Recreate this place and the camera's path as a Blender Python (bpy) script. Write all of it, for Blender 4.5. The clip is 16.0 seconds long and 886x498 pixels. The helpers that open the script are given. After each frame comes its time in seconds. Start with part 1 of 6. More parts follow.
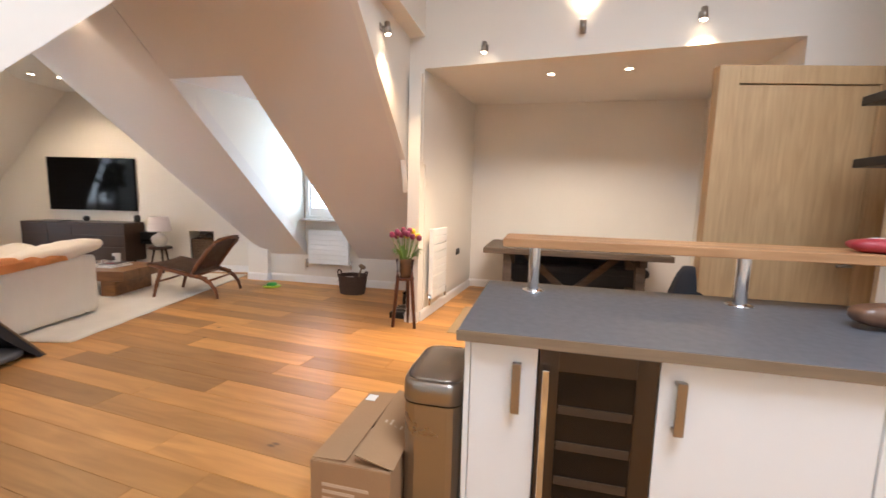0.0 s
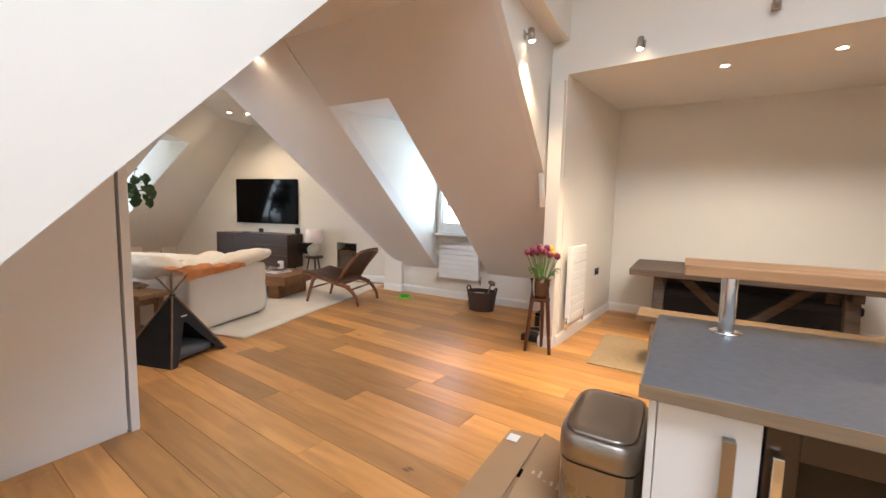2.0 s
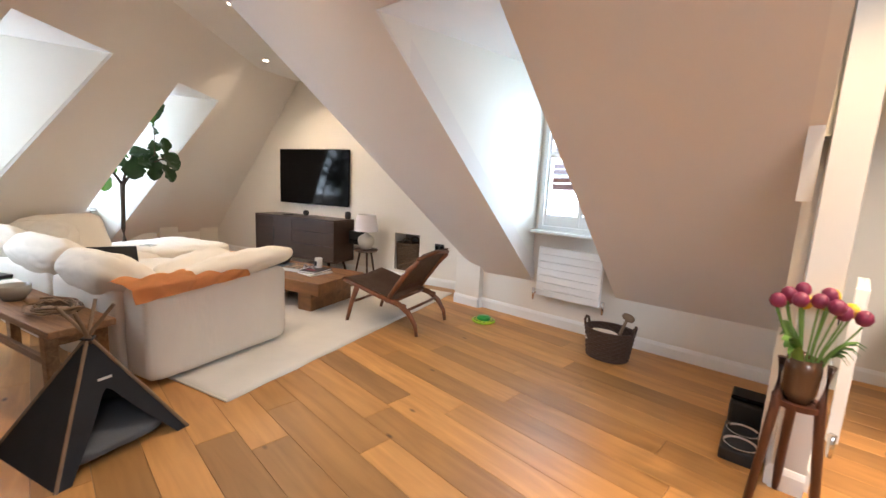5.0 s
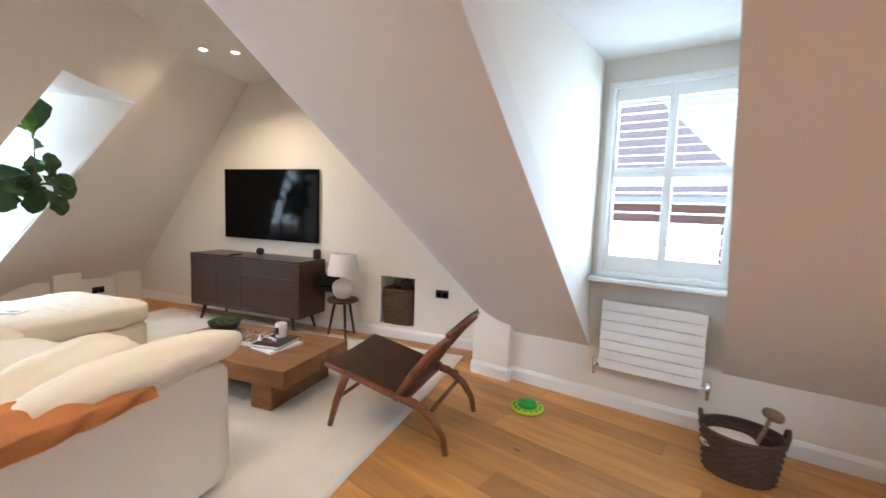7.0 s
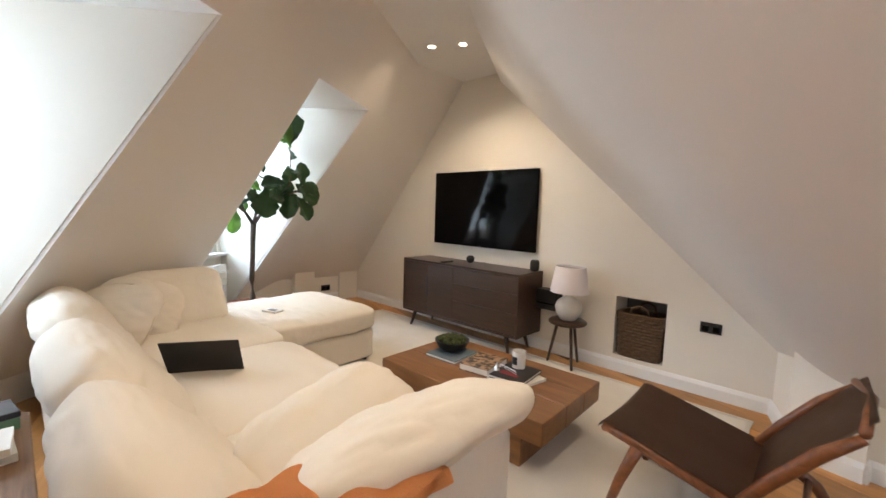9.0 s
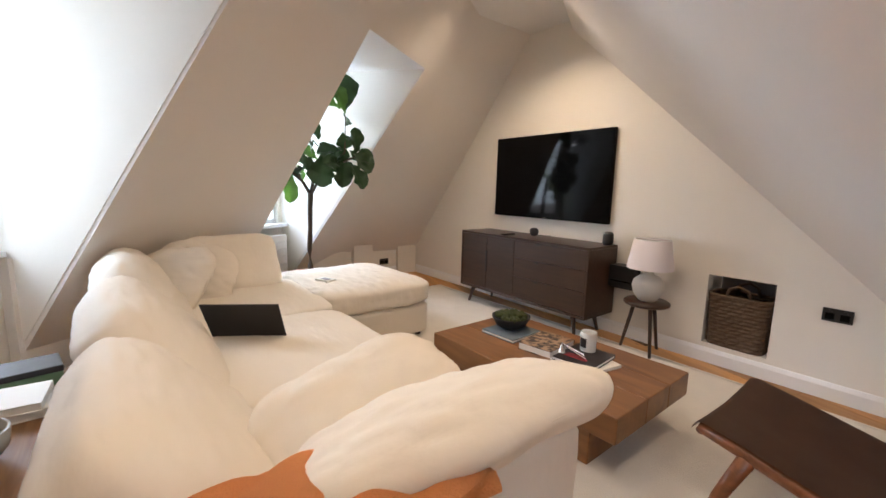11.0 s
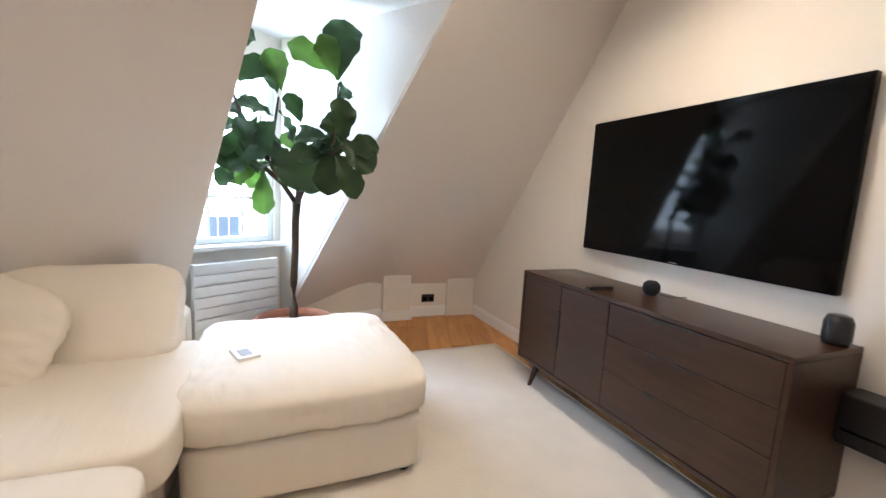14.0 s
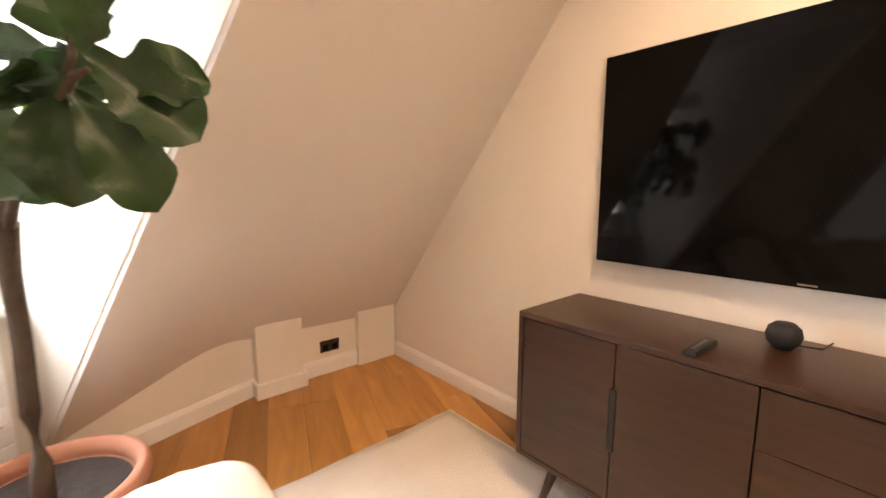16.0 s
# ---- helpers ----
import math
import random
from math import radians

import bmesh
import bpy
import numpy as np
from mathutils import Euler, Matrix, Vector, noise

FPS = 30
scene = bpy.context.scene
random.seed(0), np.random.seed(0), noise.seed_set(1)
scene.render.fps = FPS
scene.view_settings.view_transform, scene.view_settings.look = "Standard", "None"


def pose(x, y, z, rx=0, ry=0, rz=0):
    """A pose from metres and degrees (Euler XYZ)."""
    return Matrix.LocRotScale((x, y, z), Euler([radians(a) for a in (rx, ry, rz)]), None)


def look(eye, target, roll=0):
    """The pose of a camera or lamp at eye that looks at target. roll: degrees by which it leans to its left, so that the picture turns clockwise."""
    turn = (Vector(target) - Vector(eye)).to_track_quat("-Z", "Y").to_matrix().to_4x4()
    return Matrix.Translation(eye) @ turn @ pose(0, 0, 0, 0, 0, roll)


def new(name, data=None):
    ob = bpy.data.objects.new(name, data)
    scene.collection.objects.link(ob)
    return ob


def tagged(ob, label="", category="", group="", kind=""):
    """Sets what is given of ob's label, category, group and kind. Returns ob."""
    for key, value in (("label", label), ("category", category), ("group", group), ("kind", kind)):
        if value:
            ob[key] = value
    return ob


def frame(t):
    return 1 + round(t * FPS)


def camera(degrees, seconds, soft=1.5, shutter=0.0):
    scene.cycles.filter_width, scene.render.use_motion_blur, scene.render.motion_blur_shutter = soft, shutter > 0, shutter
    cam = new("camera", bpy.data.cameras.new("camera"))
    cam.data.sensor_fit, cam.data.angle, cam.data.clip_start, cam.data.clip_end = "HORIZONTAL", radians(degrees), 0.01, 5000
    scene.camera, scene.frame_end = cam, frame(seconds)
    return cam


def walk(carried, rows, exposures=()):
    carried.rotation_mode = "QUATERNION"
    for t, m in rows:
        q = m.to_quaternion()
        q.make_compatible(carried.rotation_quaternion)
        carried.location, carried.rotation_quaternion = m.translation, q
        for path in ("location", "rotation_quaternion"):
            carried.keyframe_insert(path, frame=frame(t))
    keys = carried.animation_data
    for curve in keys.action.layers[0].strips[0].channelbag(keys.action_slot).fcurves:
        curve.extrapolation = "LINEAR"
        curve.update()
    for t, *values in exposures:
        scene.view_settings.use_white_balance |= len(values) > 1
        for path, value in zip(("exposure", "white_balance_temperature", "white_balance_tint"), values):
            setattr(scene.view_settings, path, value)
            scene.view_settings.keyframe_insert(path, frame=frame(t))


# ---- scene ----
cam = camera(94.9, 16.0, shutter=0.3)
PATH = [
    (0, (0.301, 0.191, 1.349), (-0.156, 2.122, 1.102), 1.5),
    (0.5, (0.254, 0.204, 1.362), (-0.448, 2.064, 1.143), 1.4),
    (1, (0.21, 0.194, 1.365), (-0.637, 1.995, 1.165), 1.4),
    (1.5, (0.193, 0.222, 1.354), (-0.754, 1.973, 1.162), 1.3),
    (2, (0.115, 0.337, 1.359), (-0.897, 2.052, 1.164), 1.3),
    (2.5, (0.021, 0.544, 1.359), (-1.064, 2.209, 1.141), 1.5),
    (3, (-0.113, 0.855, 1.352), (-1.301, 2.445, 1.109), 1.6),
    (3.2, (-0.19, 0.958, 1.352), (-1.407, 2.525, 1.096), 1.8),
    (5.3, (-1.373, 1.952, 1.385), (-2.636, 3.473, 1.083), 2.9),
    (5.5, (-1.498, 2.047, 1.37), (-2.725, 3.601, 1.087), 3.0),
    (6, (-1.775, 2.306, 1.395), (-2.906, 3.939, 1.161), 3.1),
    (6.5, (-2.098, 2.442, 1.441), (-3.15, 4.132, 1.248), 2.7),
    (7, (-2.412, 2.52, 1.439), (-3.519, 4.174, 1.252), 2.1),
    (7.5, (-2.734, 2.563, 1.411), (-3.992, 4.109, 1.243), 1.8),
    (8, (-3.026, 2.534, 1.413), (-4.419, 3.958, 1.241), 1.7),
    (8.5, (-3.235, 2.515, 1.408), (-4.774, 3.778, 1.221), 1.6),
    (9, (-3.353, 2.561, 1.418), (-5.009, 3.666, 1.225), 1.8),
    (9.2, (-3.387, 2.574, 1.416), (-5.079, 3.622, 1.219), 2.0),
    (11.3, (-3.666, 2.843, 1.286), (-5.462, 3.671, 0.987), 1.4),
    (11.5, (-3.764, 2.961, 1.301), (-5.524, 3.867, 1.019), 1.5),
    (12, (-3.951, 3.231, 1.298), (-5.683, 4.201, 1.056), 2.5),
    (12.5, (-4.151, 3.492, 1.296), (-5.958, 4.316, 1.061), 3.4),
    (13, (-4.398, 3.682, 1.3), (-6.284, 4.302, 1.065), 3.6),
    (13.5, (-4.67, 3.79, 1.297), (-6.608, 4.221, 1.055), 3.5),
    (14, (-4.998, 3.835, 1.305), (-6.953, 4.173, 1.051), 3.3),
    (14.5, (-5.364, 3.777, 1.291), (-7.309, 4.165, 1.036), 2.7),
    (15, (-5.736, 3.754, 1.297), (-7.654, 4.254, 1.028), 1.9),
    (15.5, (-6.08, 3.812, 1.312), (-7.948, 4.469, 1.028), 1.1),
    (16, (-6.414, 3.881, 1.311), (-8.174, 4.787, 1.027), -0.0),
]
EXPO = [(0.0, 3.4, 6250, 15), (1.5, 3.35, 6150, 13), (3.2, 3.45, 5900, 8), (5.5, 3.55, 6100, 13), (6.0, 3.6, 6050, 13), (7.0, 3.45, 5850, 10), (8.5, 3.15, 6200, 11), (9.0, 3.25, 6200, 11), (11.5, 3.2, 6100, 15), (12.0, 3.25, 5750, 12), (12.5, 3.35, 5650, 11), (13.0, 3.35, 5600, 11), (14.0, 3.5, 5650, 12), (15.0, 3.55, 5700, 12), (15.5, 3.65, 6900, 20), (16.0, 3.9, 7900, 26)]
walk(cam, [(t, look(eye, target, roll)) for t, eye, target, roll in PATH], EXPO)

# world and daylight
world = bpy.data.worlds.new("sky")
scene.world = world
world.use_nodes = True
wn = world.node_tree.nodes
sky = wn.new("ShaderNodeTexSky")
sky.sky_type = "NISHITA"
sky.sun_disc = False
sky.sun_elevation = radians(51)
sky.sun_rotation = radians(79)
world.node_tree.links.new(sky.outputs[0], wn["Background"].inputs[0])
wn["Background"].inputs[1].default_value = 0.05
sun = new("sun", bpy.data.lights.new("sun", "SUN"))
sun.data.energy, sun.data.angle, sun.data.color = 1.9, radians(8), (1.0, 0.97, 0.92)
sun.matrix_world = look((0, 0, 20), (-16, -3, 0))


def window_light(name, centre, target, w, h, power, colour=(0.74, 0.88, 1.0)):
    ob = new(name, bpy.data.lights.new(name, "AREA"))
    ob.data.shape, ob.data.size, ob.data.size_y = "RECTANGLE", w, h
    ob.data.energy, ob.data.color = power, colour
    ob.matrix_world = look(centre, target)
    return ob


def spot_light(name, at, target, power, degrees=95, blend=0.7, colour=(1.0, 0.72, 0.42), radius=0.03):
    ob = new(name, bpy.data.lights.new(name, "SPOT"))
    ob.data.energy, ob.data.color, ob.data.spot_size = power, colour, radians(degrees)
    ob.data.spot_blend, ob.data.shadow_soft_size = blend, radius
    ob.matrix_world = look(at, target)
    return ob


# ---------------------------------------------------------------- materials
def material(name, colour, rough=0.6, metal=0.0, var=0.06, scale=6.0, bump=0.0, bump_scale=40.0, coat=0.0, spec=0.5, stretch=(1, 1, 1), colour2=None):
    m = bpy.data.materials.new(name)
    m.use_nodes = True
    n, l = m.node_tree.nodes, m.node_tree.links
    b = n["Principled BSDF"]
    b.inputs["Roughness"].default_value = rough
    b.inputs["Metallic"].default_value = metal
    b.inputs["Specular IOR Level"].default_value = spec
    b.inputs["Coat Weight"].default_value = coat
    tc = n.new("ShaderNodeTexCoord")
    mp = n.new("ShaderNodeMapping")
    mp.inputs["Scale"].default_value = stretch
    l.new(tc.outputs["Object"], mp.inputs[0])
    t1 = n.new("ShaderNodeTexNoise")
    t1.inputs["Scale"].default_value, t1.inputs["Detail"].default_value = scale, 5
    l.new(mp.outputs[0], t1.inputs["Vector"])
    mix = n.new("ShaderNodeMixRGB")
    c2 = colour2 or tuple(max(0.0, c * (1 - 2.2 * var)) for c in colour)
    mix.inputs[1].default_value, mix.inputs[2].default_value = (*colour, 1), (*c2, 1)
    l.new(t1.outputs[0], mix.inputs[0])
    l.new(mix.outputs[0], b.inputs["Base Color"])
    rm = n.new("ShaderNodeMapRange")
    rm.inputs[3].default_value, rm.inputs[4].default_value = max(0.02, rough - 0.08), min(1, rough + 0.08)
    l.new(t1.outputs[0], rm.inputs[0])
    l.new(rm.outputs[0], b.inputs["Roughness"])
    if bump:
        t2 = n.new("ShaderNodeTexNoise")
        t2.inputs["Scale"].default_value, t2.inputs["Detail"].default_value = bump_scale, 4
        l.new(mp.outputs[0], t2.inputs["Vector"])
        bp = n.new("ShaderNodeBump")
        bp.inputs["Strength"].default_value, bp.inputs["Distance"].default_value = bump, 0.01
        l.new(t2.outputs[0], bp.inputs["Height"])
        l.new(bp.outputs[0], b.inputs["Normal"])
    return m


def wood(name, light, dark, rough=0.45, scale=3.0, stretch=(1, 12, 12), per_object=0.0, coat=0.0, knots=False):
    m = bpy.data.materials.new(name)
    m.use_nodes = True
    n, l = m.node_tree.nodes, m.node_tree.links
    b = n["Principled BSDF"]
    b.inputs["Roughness"].default_value = rough
    b.inputs["Coat Weight"].default_value = coat
    b.inputs["Coat Roughness"].default_value = 0.25
    tc = n.new("ShaderNodeTexCoord")
    oi = n.new("ShaderNodeObjectInfo")
    add = n.new("ShaderNodeVectorMath")
    add.operation = "MULTIPLY_ADD"
    add.inputs[1].default_value = (17.0, 9.0, 5.0)
    l.new(oi.outputs["Random"], add.inputs[0])
    l.new(tc.outputs["Object"], add.inputs[2])
    mp = n.new("ShaderNodeMapping")
    mp.inputs["Scale"].default_value = stretch
    l.new(add.outputs[0], mp.inputs[0])
    t1 = n.new("ShaderNodeTexNoise")
    t1.inputs["Scale"].default_value, t1.inputs["Detail"].default_value, t1.inputs["Distortion"].default_value = scale, 8, 0.8
    l.new(mp.outputs[0], t1.inputs["Vector"])
    t2 = n.new("ShaderNodeTexNoise")
    t2.inputs["Scale"].default_value = 1.6
    l.new(add.outputs[0], t2.inputs["Vector"])
    ramp = n.new("ShaderNodeValToRGB")
    ramp.color_ramp.elements[0].position, ramp.color_ramp.elements[1].position = 0.3, 0.72
    ramp.color_ramp.elements[0].color, ramp.color_ramp.elements[1].color = (*dark, 1), (*light, 1)
    l.new(t1.outputs[0], ramp.inputs[0])
    hsv = n.new("ShaderNodeHueSaturation")
    val = n.new("ShaderNodeMath")
    val.operation = "MULTIPLY_ADD"
    l.new(oi.outputs["Random"], val.inputs[0])
    val.inputs[1].default_value, val.inputs[2].default_value = per_object, 1 - per_object / 2
    v2 = n.new("ShaderNodeMath")
    v2.operation = "MULTIPLY_ADD"
    l.new(t2.outputs[0], v2.inputs[0])
    v2.inputs[1].default_value = 0.35
    l.new(val.outputs[0], v2.inputs[2])
    v3 = n.new("ShaderNodeMath")
    v3.operation = "SUBTRACT"
    v3.inputs[1].default_value = 0.17
    l.new(v2.outputs[0], v3.inputs[0])
    l.new(v3.outputs[0], hsv.inputs["Value"])
    l.new(ramp.outputs[0], hsv.inputs["Color"])
    out = hsv.outputs[0]
    if knots:
        vo = n.new("ShaderNodeTexVoronoi")
        vo.inputs["Scale"].default_value = 2.0
        mk = n.new("ShaderNodeMapping")
        mk.inputs["Scale"].default_value = (0.7, 1.5, 1.0)
        l.new(add.outputs[0], mk.inputs[0])
        l.new(mk.outputs[0], vo.inputs["Vector"])
        kr = n.new("ShaderNodeValToRGB")
        kr.color_ramp.elements[0].position, kr.color_ramp.elements[1].position = 0.015, 0.05
        kr.color_ramp.elements[0].color, kr.color_ramp.elements[1].color = (0.8, 0.8, 0.8, 1), (0, 0, 0, 1)
        l.new(vo.outputs["Distance"], kr.inputs[0])
        km = n.new("ShaderNodeMixRGB")
        km.inputs[2].default_value = (0.06, 0.025, 0.01, 1)
        l.new(kr.outputs[0], km.inputs[0])
        l.new(out, km.inputs[1])
        out = km.outputs[0]
    l.new(out, b.inputs["Base Color"])
    bp = n.new("ShaderNodeBump")
    bp.inputs["Strength"].default_value, bp.inputs["Distance"].default_value = 0.12, 0.004
    l.new(t1.outputs[0], bp.inputs["Height"])
    l.new(bp.outputs[0], b.inputs["Normal"])
    return m


def glow(name, colour, strength):
    m = bpy.data.materials.new(name)
    m.use_nodes = True
    b = m.node_tree.nodes["Principled BSDF"]
    b.inputs["Base Color"].default_value = (*colour, 1)
    b.inputs["Emission Color"].default_value = (*colour, 1)
    b.inputs["Emission Strength"].default_value = strength
    return m


PAINT = material("wall_paint", (0.80, 0.76, 0.69), 0.75, var=0.025, scale=2.0, bump=0.05, bump_scale=180)
SLOPE = material("slope_paint", (0.76, 0.715, 0.665), 0.7, var=0.03, scale=1.5, bump=0.06, bump_scale=140)
WHITE = material("white_gloss", (0.85, 0.85, 0.84), 0.35, var=0.015)
CEIL = material("ceiling_paint", (0.79, 0.77, 0.74), 0.8, var=0.02, scale=2.0)
OAKFLOOR = wood("oak_floor", (0.55, 0.272, 0.082), (0.39, 0.184, 0.052), rough=0.44, scale=2.0, stretch=(0.8, 7, 7), per_object=0.66, coat=0.06, knots=True)
GAP = material("floor_gap", (0.09, 0.045, 0.018), 0.8)
GLASS = bpy.data.materials.new("window_glass")
GLASS.use_nodes = True
_g = GLASS.node_tree.nodes["Principled BSDF"]
_g.inputs["Transmission Weight"].default_value, _g.inputs["Roughness"].default_value, _g.inputs["IOR"].default_value = 1.0, 0.0, 1.1


# ---------------------------------------------------------------- mesh helpers
def mesh_of(name, bm, mat, smooth=False):
    me = bpy.data.meshes.new(name)
    bm.normal_update()
    bmesh.ops.recalc_face_normals(bm, faces=bm.faces)
    bm.to_mesh(me)
    bm.free()
    if mat:
        me.materials.append(mat)
    if smooth:
        for p in me.polygons:
            p.use_smooth = True
    return me


def thing(name, at, label, category, group="", kind=""):
    ob = new(name)
    ob.matrix_basis = at
    ob.empty_display_size = 0.1
    return tagged(ob, label, category, group, kind)


def part(name, bm, mat, parent, label="", smooth=False):
    ob = new(name, mesh_of(name, bm, mat, smooth))
    ob.parent = parent
    if label:
        ob["label"] = label
    return ob


def solid(name, bm, mat, label="", category="", group="", kind="structure", at=None, smooth=False):
    ob = new(name, mesh_of(name, bm, mat, smooth))
    if at is not None:
        ob.matrix_basis = at
    return tagged(ob, label, category, group, kind)


def prism(bm, pts, zf, h):
    """A slab over the plan outline pts, its underside at zf(x, y), h thick."""
    lo = [bm.verts.new((x, y, zf(x, y))) for x, y in pts]
    hi = [bm.verts.new((x, y, zf(x, y) + h)) for x, y in pts]
    bm.faces.new(lo)
    bm.faces.new(hi)
    n = len(pts)
    for i in range(n):
        bm.faces.new((lo[i], lo[(i + 1) % n], hi[(i + 1) % n], hi[i]))


def upright(bm, p0, p1, outline, thick):
    """A vertical slab on the line p0-p1; outline in (metres along, height); it grows to the right of the line by thick."""
    a, b = Vector(p0), Vector(p1)
    e = (b - a).normalized()
    q = Vector((e.y, -e.x)) * thick
    f = [bm.verts.new((*(a + e * s), z)) for s, z in outline]
    g = [bm.verts.new((*(a + e * s + q), z)) for s, z in outline]
    bm.faces.new(f)
    bm.faces.new(g)
    n = len(outline)
    for i in range(n):
        bm.faces.new((f[i], f[(i + 1) % n], g[(i + 1) % n], g[i]))


def rect(s0, s1, z0, z1):
    return [(s0, z0), (s1, z0), (s1, z1), (s0, z1)]


def box(bm, x0, x1, y0, y1, z0, z1, bevel=0.0, seg=2):
    vs = bmesh.ops.create_cube(bm, size=1.0)["verts"]
    for v in vs:
        v.co = Vector(((x0 + x1) / 2 + v.co.x * (x1 - x0), (y0 + y1) / 2 + v.co.y * (y1 - y0), (z0 + z1) / 2 + v.co.z * (z1 - z0)))
    if bevel:
        es = list({e for v in vs for e in v.link_edges})
        bmesh.ops.bevel(bm, geom=es, offset=bevel, segments=seg, affect="EDGES", profile=0.5)
    return bm


def boxed(*a, **k):
    return box(bmesh.new(), *a, **k)


# ---------------------------------------------------------------- plan
CZ = 2.92
E = Vector((0.9736, 0.2284))          # along the television wall
Q = Vector((0.2284, -0.9736))         # from it into the room
O = Vector((-9.43, 4.976))


def tvp(s, d):
    p = O + E * s + Q * d
    return (p.x, p.y)


def tvm(s, d, z=0.0, turn=0.0):
    x, y = tvp(s, d)
    return pose(x, y, z, 0, 0, 13.2 + turn)


def uv(u, v):
    r = 0.5 ** 0.5
    return (-(u + v) * r, (v - u) * r)


def z_m(x, y):
    return 0.45 + 0.905 * (5.72 - y)


def z_s(x, y):
    return CZ - 0.7856 * (x + 4.68) - 0.6947 * (y - 2.99)


def z_l(x, y):
    return 2.39 + 1.24 * (2.16 + (x + y) * 0.5 ** 0.5)


def z_l2(x, y):
    s = (x - O.x) * E.x + (y - O.y) * E.y
    return 0.36 + 1.207 * s


def z_n(x, y):
    return y + 0.57


def flat(z):
    return lambda x, y: z


def meet(f, g, p, q):
    """Where f and g are equal on the line p-q."""
    a = f(*p) - g(*p)
    b = f(*q) - g(*q)
    t = a / (a - b)
    return (p[0] + (q[0] - p[0]) * t, p[1] + (q[1] - p[1]) * t)


def soft_slope(top, low, f, g, side, h=0.2, k=0.09, n=18):
    """Two plastered slopes f and g that meet in a rounded hip (side -1) or valley (side 1), between the outlines top and low (three plan points each)."""
    bm = bmesh.new()

    def along(line, u):
        a, b, c = (Vector(p) for p in line)
        return a.lerp(b, u * 2) if u < 0.5 else b.lerp(c, u * 2 - 1)

    lo, hi = [], []
    for i in range(2 * n + 1):
        u = i / (2 * n)
        a, b = along(top, u), along(low, u)
        c0, c1 = [], []
        for j in range(n + 1):
            v = j / n
            p = a.lerp(b, v)
            d = (f(*p) - g(*p)) / k
            w = 1 / (1 + math.exp(max(-30.0, min(30.0, -side * d))))
            z = w * f(*p) + (1 - w) * g(*p) + side * k * 0.28 * 4 * w * (1 - w) * min(1, v / 0.12)
            c0.append(bm.verts.new((p.x, p.y, z)))
            c1.append(bm.verts.new((p.x, p.y, z + h)))
        lo.append(c0)
        hi.append(c1)
    for g0 in (lo, hi):
        for i in range(2 * n):
            for j in range(n):
                bm.faces.new((g0[i][j], g0[i][j + 1], g0[i + 1][j + 1], g0[i + 1][j]))
    # the cut edges stand apart from the sheets, so that they stay crisp
    rim = [(i, 0) for i in range(2 * n)] + [(2 * n, j) for j in range(n)] + [(i, n) for i in range(2 * n, 0, -1)] + [(0, j) for j in range(n, 0, -1)]
    for (i, j), (p, q) in zip(rim, rim[1:] + rim[:1]):
        bm.faces.new([bm.verts.new(v.co) for v in (lo[i][j], lo[p][q], hi[p][q], hi[i][j])])
    return bm


# floor: base under single boards
bm = bmesh.new()
box(bm, -10.2, 3.4, -2.2, 7.2, -0.16, -0.02)
solid("floor", bm, GAP, "warm oak plank floor", "floor")

# television wall with its small niche
TVL = 5.2
bm = bmesh.new()
for r in (rect(-0.4, 4.04, 0, 3.2), rect(4.46, TVL, 0, 3.2), rect(4.04, 4.46, 0, 0.15), rect(4.04, 4.46, 0.69, 3.2)):
    upright(bm, tvp(TVL, 0), tvp(-0.4, 0), [(TVL - s, z) for s, z in r], 0.3)
solid("wall_north", bm, PAINT, "cream painted gable wall", "wall")
# one dark grey sheet closes the back of the niche
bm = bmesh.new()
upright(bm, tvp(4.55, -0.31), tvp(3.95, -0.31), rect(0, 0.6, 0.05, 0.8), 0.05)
solid("wall_niche", bm, material("niche_dark", (0.22, 0.2, 0.19), 0.8), "dark grey back sheet of niche in gable wall", "wall")

# window wall on the north-east side
WX0, WX1, WZ0, WZ1 = -3.14, -2.30, 1.0, 2.40
bm = bmesh.new()
for x0, x1, z0, z1 in ((-4.12, -3.6, 0, 1.0), (-3.6, WX0, 0, 2.75), (WX1, -1.9, 0, 2.75), (-1.9, -0.9, 0, 2.0), (WX0, WX1, 0, WZ0), (WX0, WX1, WZ1, 2.75)):
    upright(bm, (x1, 5.74), (x0, 5.74), rect(0, x1 - x0, z0, z1), 0.22)
solid("wall_east", bm, PAINT, "white low wall under roof slope with window", "wall")
bm = bmesh.new()
upright(bm, (-4.13, 5.73), tvp(5.19, 0.0), rect(0, 0.47, 0, 0.9), 0.25)
solid("wall_jog", bm, PAINT, "white return of low wall", "wall")
bm = boxed(-4.15, -3.80, 5.66, 5.9, 0, 0.75)
solid("pipe_boxing", bm, PAINT, "white boxed-in pipe casing at low wall", "casing")

# main slope with its dormer hole
DX0, DX1, DY = -3.19, -2.29, 3.54
TX0, TX1 = -3.245, -2.43          # the hole at its upper end
BX0, BX1 = -3.155, -2.29          # and at the low wall
cr = lambda y: -4.68 + 0.73 * (y - 2.99) / 2.73
bm = bmesh.new()
for pts in ([(BX1, 5.9), (-1.1, 5.9), (-1.1, DY), (TX1, DY)], [(TX0, DY), (-1.1, DY), (-1.1, 2.99), (TX0, 2.99)]):
    prism(bm, pts, z_m, 0.22)
solid("ceiling_slope_east", bm, SLOPE, "warm white sloping roof ceiling", "ceiling")
TXE = TX0 - (BX0 - TX0) * (DY - 2.99) / (5.9 - DY)
